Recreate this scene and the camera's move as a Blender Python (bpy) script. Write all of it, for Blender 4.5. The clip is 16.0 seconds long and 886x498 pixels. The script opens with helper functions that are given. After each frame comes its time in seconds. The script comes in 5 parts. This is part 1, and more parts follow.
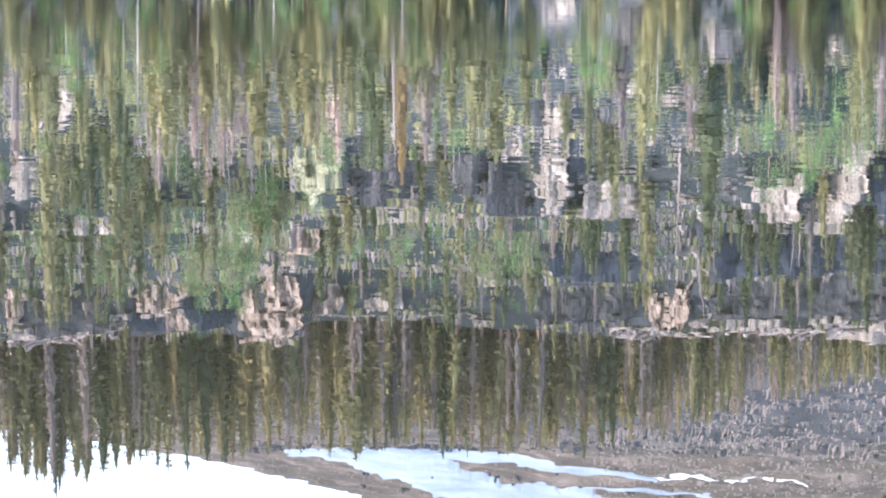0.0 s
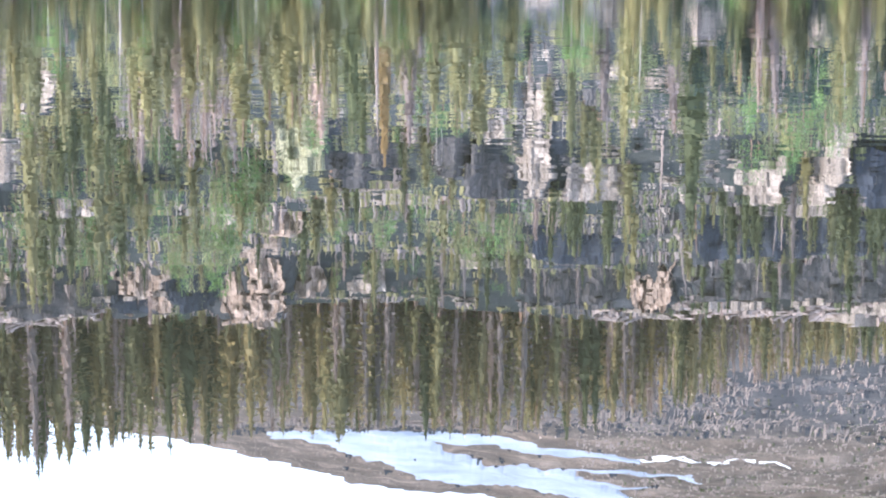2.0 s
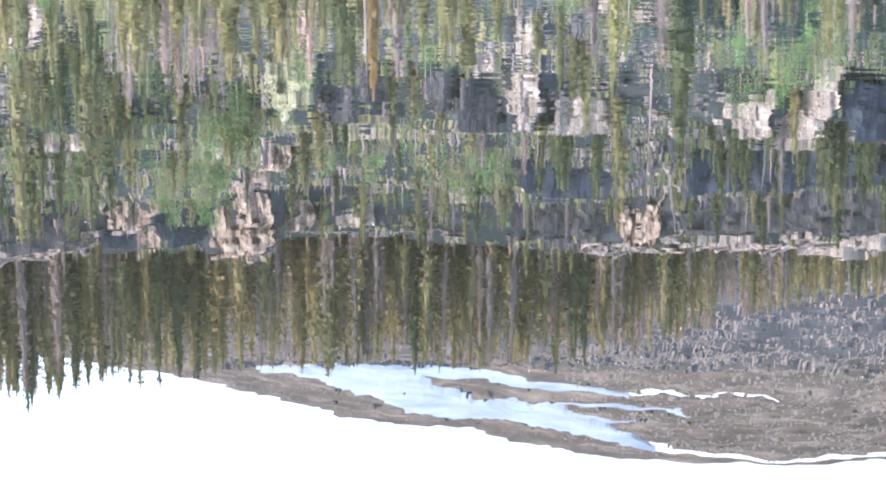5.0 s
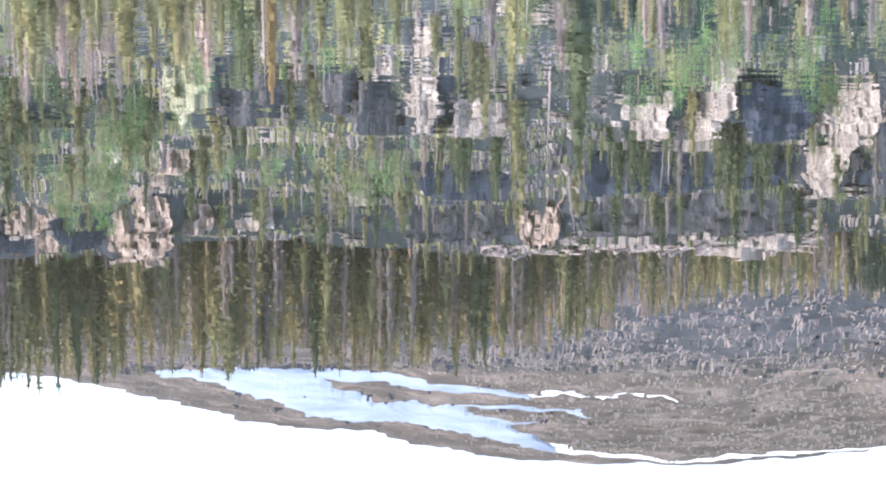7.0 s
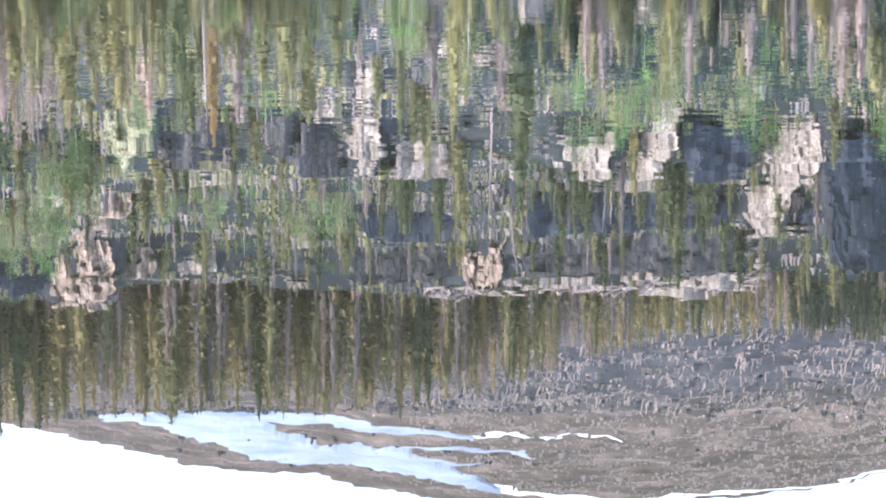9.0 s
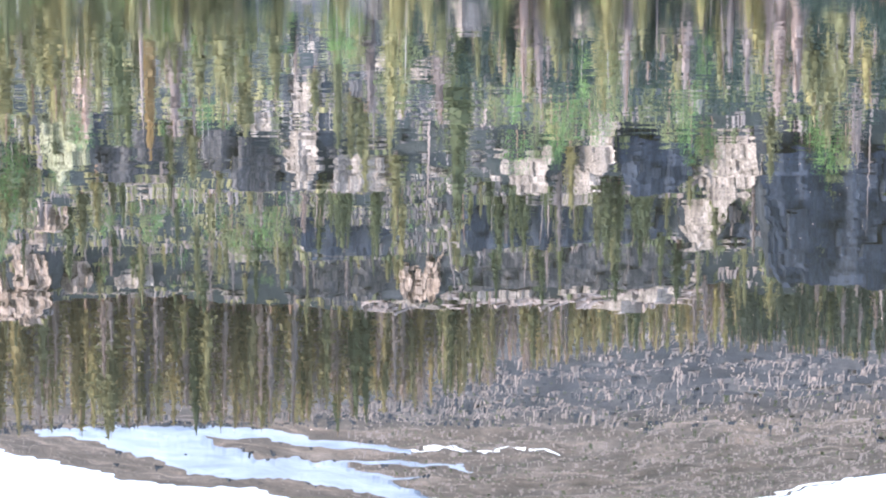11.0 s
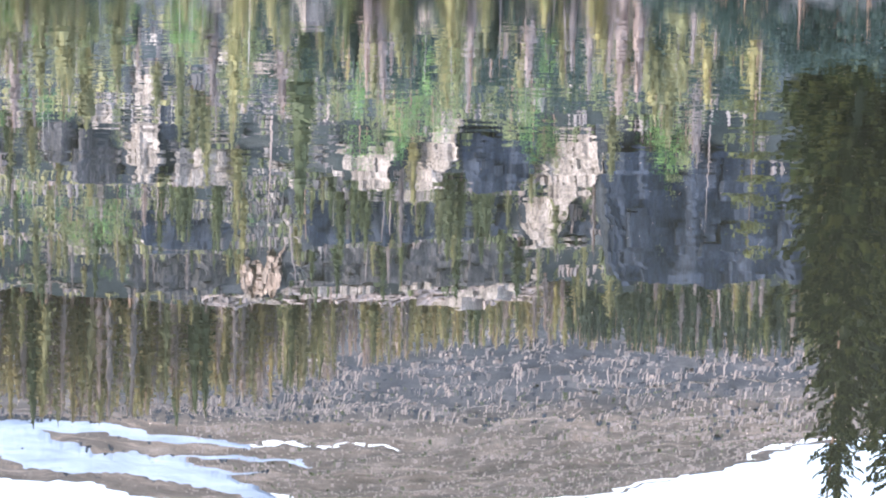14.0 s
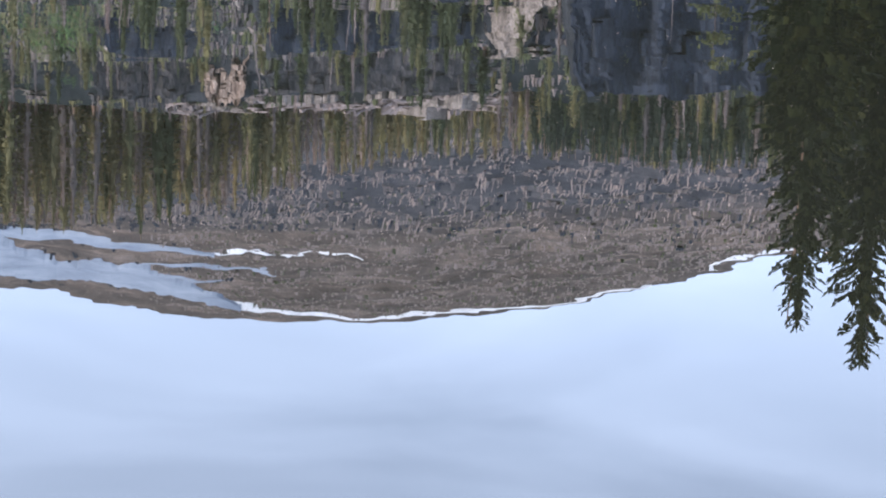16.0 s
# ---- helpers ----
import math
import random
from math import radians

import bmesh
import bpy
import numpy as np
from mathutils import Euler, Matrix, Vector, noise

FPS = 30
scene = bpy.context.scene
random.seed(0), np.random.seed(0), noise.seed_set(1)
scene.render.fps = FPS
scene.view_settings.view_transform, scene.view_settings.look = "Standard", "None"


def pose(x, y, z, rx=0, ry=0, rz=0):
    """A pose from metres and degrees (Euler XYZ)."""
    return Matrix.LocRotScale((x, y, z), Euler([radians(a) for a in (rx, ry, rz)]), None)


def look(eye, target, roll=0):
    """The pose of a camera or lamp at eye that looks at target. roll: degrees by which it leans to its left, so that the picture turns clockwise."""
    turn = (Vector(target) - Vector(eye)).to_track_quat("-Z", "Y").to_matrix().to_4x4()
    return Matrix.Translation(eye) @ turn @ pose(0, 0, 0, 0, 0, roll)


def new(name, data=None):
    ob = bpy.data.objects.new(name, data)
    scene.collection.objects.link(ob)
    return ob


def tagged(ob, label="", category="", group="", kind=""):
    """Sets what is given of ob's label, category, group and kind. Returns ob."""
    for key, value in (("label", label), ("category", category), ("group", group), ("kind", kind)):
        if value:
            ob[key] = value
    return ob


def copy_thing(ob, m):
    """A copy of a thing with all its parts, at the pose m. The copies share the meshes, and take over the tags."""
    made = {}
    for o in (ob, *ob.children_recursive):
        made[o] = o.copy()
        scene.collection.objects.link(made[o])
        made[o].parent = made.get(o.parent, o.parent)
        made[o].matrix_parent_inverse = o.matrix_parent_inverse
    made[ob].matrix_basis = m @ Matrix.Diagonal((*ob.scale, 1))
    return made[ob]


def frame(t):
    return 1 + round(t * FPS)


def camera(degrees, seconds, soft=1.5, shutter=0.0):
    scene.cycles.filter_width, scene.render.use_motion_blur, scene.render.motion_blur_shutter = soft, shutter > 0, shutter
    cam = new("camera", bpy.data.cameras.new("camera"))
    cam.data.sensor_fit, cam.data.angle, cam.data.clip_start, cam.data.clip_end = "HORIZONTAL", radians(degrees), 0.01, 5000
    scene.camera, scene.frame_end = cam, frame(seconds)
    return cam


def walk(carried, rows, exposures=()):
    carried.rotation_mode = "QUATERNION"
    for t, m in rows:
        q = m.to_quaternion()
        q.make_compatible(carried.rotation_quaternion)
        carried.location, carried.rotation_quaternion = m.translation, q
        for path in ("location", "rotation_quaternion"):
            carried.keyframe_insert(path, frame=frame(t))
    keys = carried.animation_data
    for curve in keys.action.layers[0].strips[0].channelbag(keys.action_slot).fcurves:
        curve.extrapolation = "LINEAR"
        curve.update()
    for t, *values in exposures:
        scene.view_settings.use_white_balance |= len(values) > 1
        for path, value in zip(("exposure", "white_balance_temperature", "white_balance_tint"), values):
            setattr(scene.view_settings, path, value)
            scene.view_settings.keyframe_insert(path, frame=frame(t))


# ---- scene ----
import itertools

# ---- camera ----
EYE = (0.0, 0.0, 2.0)
cam = camera(20, 16.0, soft=2.0)

# seconds, heading, tilt and lean in degrees
PATH = [
    (0.0, 0.000, -7.300, 0.000),
    (0.5, 0.227, -7.528, -0.034),
    (1.0, 0.314, -7.802, 0.235),
    (1.5, 0.397, -7.737, 0.219),
    (2.0, 0.397, -7.704, 0.049),
    (2.5, 0.330, -7.894, 0.133),
    (3.0, 0.203, -8.229, 0.075),
    (3.5, 0.229, -8.783, -0.118),
    (3.7, 0.202, -8.924, 0.221),
    (5.8, 0.934, -9.372, -0.039),
    (6.0, 1.175, -9.430, 0.200),
    (6.5, 2.105, -9.380, 0.156),
    (7.0, 2.967, -9.145, 0.018),
    (7.5, 3.575, -8.985, -0.143),
    (8.0, 3.782, -8.739, -0.201),
    (8.5, 4.212, -8.519, -0.153),
    (8.7, 4.219, -8.326, -0.157),
    (11.0, 5.721, -7.891, -0.043),
    (11.5, 5.956, -7.479, 0.158),
    (12.0, 6.238, -7.355, 0.142),
    (12.5, 6.893, -7.166, 0.154),
    (13.0, 7.664, -7.174, 0.226),
    (13.5, 8.502, -7.681, 0.505),
    (14.0, 9.371, -7.957, 1.066),
    (14.5, 9.816, -9.415, 1.227),
    (15.0, 9.956, -10.315, 1.560),
    (15.5, 10.075, -11.411, 1.648),
    (16.0, 10.294, -12.277, 1.558),
]


def aim(heading, tilt, lean):
    h, p = radians(heading), radians(tilt)
    way = Vector((math.sin(h) * math.cos(p), math.cos(h) * math.cos(p), math.sin(p)))
    return look(EYE, Vector(EYE) + way * 50.0, lean)


EXPOSURES = [(0.0, 2.2, 5900, 14), (13.2, 2.17, 5900, 14), (14.0, 2.2, 5900, 14), (14.5, 2.24, 5900, 14), (15.0, 2.1, 5900, 14), (15.5, 1.52, 5900, 20), (16.0, 1.07, 5850, 15)]
walk(cam, [(t, aim(h, p, l)) for t, h, p, l in PATH], EXPOSURES)

# ---- daylight ----
SUN_HEADING, SUN_HEIGHT = -112.0, 36.0
world = bpy.data.worlds.new("sky")
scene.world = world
world.use_nodes = True
wn, wl = world.node_tree.nodes, world.node_tree.links
wn.clear()
w_out = wn.new("ShaderNodeOutputWorld")
w_bg = wn.new("ShaderNodeBackground")
w_sky = wn.new("ShaderNodeTexSky")
w_sky.sky_type = "NISHITA"
w_sky.sun_disc = False
w_sky.sun_elevation = radians(SUN_HEIGHT)
w_sky.sun_rotation = radians(SUN_HEADING)
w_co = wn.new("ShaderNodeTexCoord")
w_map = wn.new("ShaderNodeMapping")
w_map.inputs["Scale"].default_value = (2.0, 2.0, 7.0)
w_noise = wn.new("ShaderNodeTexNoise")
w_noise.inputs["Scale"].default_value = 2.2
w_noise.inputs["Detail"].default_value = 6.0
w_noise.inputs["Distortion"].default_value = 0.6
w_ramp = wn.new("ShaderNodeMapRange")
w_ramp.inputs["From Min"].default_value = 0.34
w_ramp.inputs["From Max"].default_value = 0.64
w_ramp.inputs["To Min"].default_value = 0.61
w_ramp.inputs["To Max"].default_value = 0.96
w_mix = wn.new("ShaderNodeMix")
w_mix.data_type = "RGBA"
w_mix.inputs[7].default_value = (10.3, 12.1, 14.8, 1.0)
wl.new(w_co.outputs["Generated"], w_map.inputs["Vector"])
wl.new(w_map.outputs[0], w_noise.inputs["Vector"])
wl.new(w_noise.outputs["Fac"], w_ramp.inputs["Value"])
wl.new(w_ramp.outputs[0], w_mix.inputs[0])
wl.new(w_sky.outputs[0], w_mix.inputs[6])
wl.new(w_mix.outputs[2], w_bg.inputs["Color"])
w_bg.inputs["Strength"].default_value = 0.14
wl.new(w_bg.outputs[0], w_out.inputs[0])

sun = new("sun", bpy.data.lights.new("sun", "SUN"))
sun.data.energy = 5.0
sun.data.angle = radians(0.6)
sun.data.color = (1.0, 0.915, 0.78)
_h, _e = radians(SUN_HEADING), radians(SUN_HEIGHT)
sun.matrix_world = look((math.sin(_h) * math.cos(_e) * 50, math.cos(_h) * math.cos(_e) * 50, math.sin(_e) * 50), (0, 0, 0))


# ---- materials ----
def shader(name, rough=0.8, spec=0.3):
    m = bpy.data.materials.new(name)
    m.use_nodes = True
    b = m.node_tree.nodes["Principled BSDF"]
    b.inputs["Roughness"].default_value = rough
    b.inputs["Specular IOR Level"].default_value = spec
    return m, m.node_tree.nodes, m.node_tree.links, b


def noise_node(n, l, scale, detail=4.0, rough=0.55, squash=(1, 1, 1)):
    co = n.new("ShaderNodeTexCoord")
    mp = n.new("ShaderNodeMapping")
    mp.inputs["Scale"].default_value = squash
    tx = n.new("ShaderNodeTexNoise")
    tx.inputs["Scale"].default_value = scale
    tx.inputs["Detail"].default_value = detail
    tx.inputs["Roughness"].default_value = rough
    l.new(co.outputs["Object"], mp.inputs["Vector"])
    l.new(mp.outputs[0], tx.inputs["Vector"])
    return tx


def ramp(n, l, source, stops):
    r = n.new("ShaderNodeValToRGB")
    while len(r.color_ramp.elements) < len(stops):
        r.color_ramp.elements.new(0.5)
    for e, (p, c) in zip(r.color_ramp.elements, stops):
        e.position, e.color = p, (*c, 1.0)
    l.new(source, r.inputs[0])
    return r


def blend(n, l, fac, a, b, mode="MIX"):
    x = n.new("ShaderNodeMix")
    x.data_type, x.blend_type = "RGBA", mode
    for s, v in ((0, fac), (6, a), (7, b)):
        if isinstance(v, (int, float)):
            x.inputs[s].default_value = v
        elif isinstance(v, tuple):
            x.inputs[s].default_value = (*v, 1.0)
        else:
            l.new(v, x.inputs[s])
    return x.outputs[2]


def relief(n, l, b, source, strength, distance):
    u = n.new("ShaderNodeBump")
    u.inputs["Strength"].default_value = strength
    u.inputs["Distance"].default_value = distance
    l.new(source, u.inputs["Height"])
    l.new(u.outputs[0], b.inputs["Normal"])


def leaf_material(name, dark, mid, light):
    """Foliage: colour differs from tree to tree and from spray to spray."""
    m, n, l, b = shader(name, 0.65, 0.2)
    ob = n.new("ShaderNodeObjectInfo")
    ge = n.new("ShaderNodeNewGeometry")
    spray = ramp(n, l, ge.outputs["Random Per Island"], [(0.0, dark), (0.55, mid), (1.0, light)])
    tone = ramp(n, l, ob.outputs["Random"], [(0.0, (0.8, 0.84, 0.86)), (0.5, (1.0, 1.0, 1.0)), (1.0, (1.24, 1.16, 1.08))])
    where = n.new("ShaderNodeTexNoise")
    where.inputs["Scale"].default_value = 0.8
    where.inputs["Detail"].default_value = 1.0
    stand = n.new("ShaderNodeMapping")
    stand.inputs["Scale"].default_value = (1.0, 1.0, 0.06)
    l.new(ge.outputs["Position"], stand.inputs["Vector"])
    l.new(stand.outputs[0], where.inputs["Vector"])
    spot = ramp(n, l, where.outputs["Fac"], [(0.34, (0.76, 0.79, 0.82)), (0.5, (1.0, 1.0, 1.0)), (0.66, (1.3, 1.22, 1.14))])
    colour = blend(n, l, 1.0, blend(n, l, 1.0, spray.outputs[0], tone.outputs[0], "MULTIPLY"), spot.outputs[0], "MULTIPLY")
    l.new(colour, b.inputs["Base Color"])
    tr = n.new("ShaderNodeBsdfTranslucent")
    l.new(colour, tr.inputs["Color"])
    mx = n.new("ShaderNodeMixShader")
    mx.inputs[0].default_value = 0.45
    l.new(b.outputs[0], mx.inputs[1])
    l.new(tr.outputs[0], mx.inputs[2])
    l.new(mx.outputs[0], n["Material Output"].inputs["Surface"])
    return m


def bark_material(name, a, b_, c):
    m, n, l, b = shader(name, 0.9, 0.15)
    g = noise_node(n, l, 3.0, 5.0, 0.6, (4, 4, 0.6))
    r = ramp(n, l, g.outputs["Fac"], [(0.25, a), (0.5, b_), (0.75, c)])
    ob = n.new("ShaderNodeObjectInfo")
    tone = ramp(n, l, ob.outputs["Random"], [(0.0, (0.7, 0.7, 0.75)), (1.0, (1.25, 1.15, 1.1))])
    l.new(blend(n, l, 1.0, r.outputs[0], tone.outputs[0], "MULTIPLY"), b.inputs["Base Color"])
    relief(n, l, b, g.outputs["Fac"], 0.5, 0.03)
    return m


def rock_material(name, dark, mid, light, joints=0.9):
    m, n, l, b = shader(name, 0.92, 0.2)
    big = noise_node(n, l, 0.8, 6.0, 0.68)
    fine = noise_node(n, l, 3.2, 6.0, 0.65, (1, 1, 0.5))
    r = ramp(n, l, big.outputs["Fac"], [(0.3, dark), (0.5, mid), (0.68, light)])
    f = ramp(n, l, fine.outputs["Fac"], [(0.32, (0.38, 0.37, 0.37)), (0.6, (1.15, 1.12, 1.08))])
    base = blend(n, l, 0.8, r.outputs[0], f.outputs[0], "MULTIPLY")
    co = n.new("ShaderNodeNewGeometry")
    mp = n.new("ShaderNodeMapping")
    mp.inputs["Scale"].default_value = (1.5, 1.5, 0.8)
    vo = n.new("ShaderNodeTexVoronoi")
    vo.feature = "DISTANCE_TO_EDGE"
    l.new(co.outputs["Position"], mp.inputs["Vector"])
    l.new(mp.outputs[0], vo.inputs["Vector"])
    crack = ramp(n, l, vo.outputs["Distance"], [(0.0, (0.16, 0.155, 0.155)), (0.025, (0.42, 0.41, 0.4)), (0.08, (1.05, 1.04, 1.03))])
    l.new(blend(n, l, joints, base, crack.outputs[0], "MULTIPLY"), b.inputs["Base Color"])
    relief(n, l, b, fine.outputs["Fac"], 0.8, 0.3)
    return m


M_PINE = leaf_material("pine_needles", (0.132, 0.13, 0.068), (0.178, 0.172, 0.088), (0.225, 0.213, 0.11))
M_OCHRE = leaf_material("ochre_needles", (0.15, 0.13, 0.068), (0.205, 0.178, 0.092), (0.265, 0.23, 0.122))
M_SPRUCE = leaf_material("spruce_needles", (0.052, 0.066, 0.036), (0.076, 0.092, 0.047), (0.104, 0.12, 0.06))
M_PALE = leaf_material("pale_leaves", (0.15, 0.172, 0.098), (0.21, 0.235, 0.137), (0.275, 0.3, 0.185))
M_LEAF = leaf_material("green_leaves", (0.11, 0.125, 0.06), (0.155, 0.17, 0.08), (0.21, 0.225, 0.11))
M_FRESH = leaf_material("fresh_leaves", (0.066, 0.122, 0.046), (0.102, 0.178, 0.064), (0.16, 0.25, 0.092))
# leaves coloured near-black teal to stand in for pockets of shade
M_SHADE = leaf_material("shade_toned_leaves", (0.014, 0.027, 0.025), (0.022, 0.038, 0.034), (0.036, 0.056, 0.046))
# spruce needles darkened and blued for the stands in shade
M_SHADED_SPRUCE = leaf_material("shaded_spruce_needles", (0.022, 0.034, 0.028), (0.034, 0.048, 0.038), (0.055, 0.07, 0.05))
M_DEEP = leaf_material("deep_green_needles", (0.014, 0.02, 0.009), (0.025, 0.033, 0.013), (0.068, 0.074, 0.026))
M_GOLD = leaf_material("yellowish_needles", (0.065, 0.07, 0.028), (0.092, 0.098, 0.038), (0.13, 0.132, 0.055))
M_RUST = leaf_material("rusty_needles", (0.12, 0.075, 0.035), (0.17, 0.115, 0.05), (0.22, 0.16, 0.075))
M_TWIG = leaf_material("dead_twigs", (0.16, 0.132, 0.13), (0.225, 0.188, 0.184), (0.29, 0.248, 0.24))
M_BARK = bark_material("pine_bark", (0.09, 0.06, 0.045), (0.17, 0.12, 0.09), (0.27, 0.20, 0.16))
M_GREY = bark_material("bleached_wood", (0.12, 0.098, 0.09), (0.205, 0.172, 0.158), (0.33, 0.285, 0.26))
M_TAN = bark_material("tan_stones", (0.18, 0.148, 0.126), (0.29, 0.24, 0.208), (0.43, 0.365, 0.315))
M_WHITE = bark_material("white_bark", (0.17, 0.155, 0.145), (0.26, 0.24, 0.225), (0.36, 0.34, 0.32))
M_BLEACHED = bark_material("weathered_trunks", (0.2, 0.16, 0.142), (0.35, 0.29, 0.258), (0.5, 0.43, 0.385))
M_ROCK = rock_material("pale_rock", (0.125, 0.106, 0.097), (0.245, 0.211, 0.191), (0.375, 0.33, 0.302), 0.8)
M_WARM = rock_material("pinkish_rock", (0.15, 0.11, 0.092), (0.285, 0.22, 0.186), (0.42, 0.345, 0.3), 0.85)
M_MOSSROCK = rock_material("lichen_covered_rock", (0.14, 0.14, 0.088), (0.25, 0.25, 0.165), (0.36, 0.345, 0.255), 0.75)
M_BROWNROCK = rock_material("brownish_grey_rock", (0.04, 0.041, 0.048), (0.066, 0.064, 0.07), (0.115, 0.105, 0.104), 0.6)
# cliff rock with its shade put into the colour, dark and bluish
M_SHADEROCK = rock_material("shaded_grey_rock", (0.02, 0.027, 0.043), (0.028, 0.036, 0.055), (0.044, 0.053, 0.074), 0.6)


def ground_material():
    m, n, l, b = shader("hillside_ground", 0.95, 0.15)
    ge = n.new("ShaderNodeNewGeometry")
    sp = n.new("ShaderNodeSeparateXYZ")
    l.new(ge.outputs["Position"], sp.inputs[0])
    patch = noise_node(n, l, 0.07, 6.0, 0.62)
    fine = noise_node(n, l, 0.9, 6.0, 0.7)
    # low soil and scree toned dark and bluish, shade put into the colour
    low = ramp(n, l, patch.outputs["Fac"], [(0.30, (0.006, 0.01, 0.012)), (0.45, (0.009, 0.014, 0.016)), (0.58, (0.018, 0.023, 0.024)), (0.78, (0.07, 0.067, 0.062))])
    scree = ramp(n, l, patch.outputs["Fac"], [(0.34, (0.021, 0.023, 0.032)), (0.5, (0.038, 0.039, 0.048)), (0.66, (0.08, 0.075, 0.079))])
    heath = ramp(n, l, patch.outputs["Fac"], [(0.32, (0.052, 0.041, 0.036)), (0.5, (0.092, 0.073, 0.062)), (0.68, (0.18, 0.145, 0.126))])
    brow = n.new("ShaderNodeMapRange")
    brow.inputs["From Min"].default_value, brow.inputs["From Max"].default_value = 114.0, 130.0
    l.new(sp.outputs["Z"], brow.inputs["Value"])
    high = blend(n, l, brow.outputs[0], scree.outputs[0], heath.outputs[0])
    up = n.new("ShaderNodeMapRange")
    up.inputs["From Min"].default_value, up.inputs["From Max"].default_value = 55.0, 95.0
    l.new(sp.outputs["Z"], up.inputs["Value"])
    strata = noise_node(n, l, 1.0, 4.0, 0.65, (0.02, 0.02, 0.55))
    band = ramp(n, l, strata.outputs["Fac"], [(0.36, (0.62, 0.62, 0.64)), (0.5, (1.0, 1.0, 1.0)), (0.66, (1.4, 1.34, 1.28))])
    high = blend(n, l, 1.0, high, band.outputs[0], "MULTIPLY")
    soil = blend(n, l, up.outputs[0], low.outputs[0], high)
    # bare rock shows on the steep parts
    sn = n.new("ShaderNodeSeparateXYZ")
    l.new(ge.outputs["True Normal"], sn.inputs[0])
    steep = n.new("ShaderNodeMapRange")
    steep.inputs["From Min"].default_value, steep.inputs["From Max"].default_value = 0.80, 0.55
    l.new(sn.outputs["Z"], steep.inputs["Value"])
    # this stone is darkened and blued to imitate the shade of trees
    stone = ramp(n, l, fine.outputs["Fac"], [(0.3, (0.012, 0.015, 0.021)), (0.6, (0.035, 0.039, 0.046))])
    col = blend(n, l, steep.outputs[0], soil, stone.outputs[0])
    low_shore = n.new("ShaderNodeMapRange")
    low_shore.inputs["From Min"].default_value, low_shore.inputs["From Max"].default_value = 4.6, 2.0
    l.new(sp.outputs["Z"], low_shore.inputs["Value"])
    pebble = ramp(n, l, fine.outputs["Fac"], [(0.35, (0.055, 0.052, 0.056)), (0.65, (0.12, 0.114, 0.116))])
    # pale gravel only on the sunlit side; leaving it out beyond imitates shade
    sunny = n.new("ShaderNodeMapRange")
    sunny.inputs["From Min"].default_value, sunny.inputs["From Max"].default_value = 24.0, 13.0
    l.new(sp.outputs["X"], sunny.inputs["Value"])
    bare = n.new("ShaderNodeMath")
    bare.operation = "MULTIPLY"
    l.new(low_shore.outputs[0], bare.inputs[0])
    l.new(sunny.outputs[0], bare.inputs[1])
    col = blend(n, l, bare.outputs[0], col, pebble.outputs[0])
    grain = ramp(n, l, fine.outputs["Fac"], [(0.3, (0.5, 0.5, 0.5)), (0.65, (1.25, 1.2, 1.15))])
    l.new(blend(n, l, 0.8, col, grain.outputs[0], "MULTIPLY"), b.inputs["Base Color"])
    relief(n, l, b, fine.outputs["Fac"], 0.8, 0.5)
    return m


def snow_material(name, darker, lighter):
    m, n, l, b = shader(name, 0.7, 0.3)
    g = noise_node(n, l, 0.05, 5.0, 0.6)
    r = ramp(n, l, g.outputs["Fac"], [(0.36, darker), (0.66, lighter)])
    l.new(r.outputs[0], b.inputs["Base Color"])
    relief(n, l, b, g.outputs["Fac"], 0.3, 1.0)
    return m


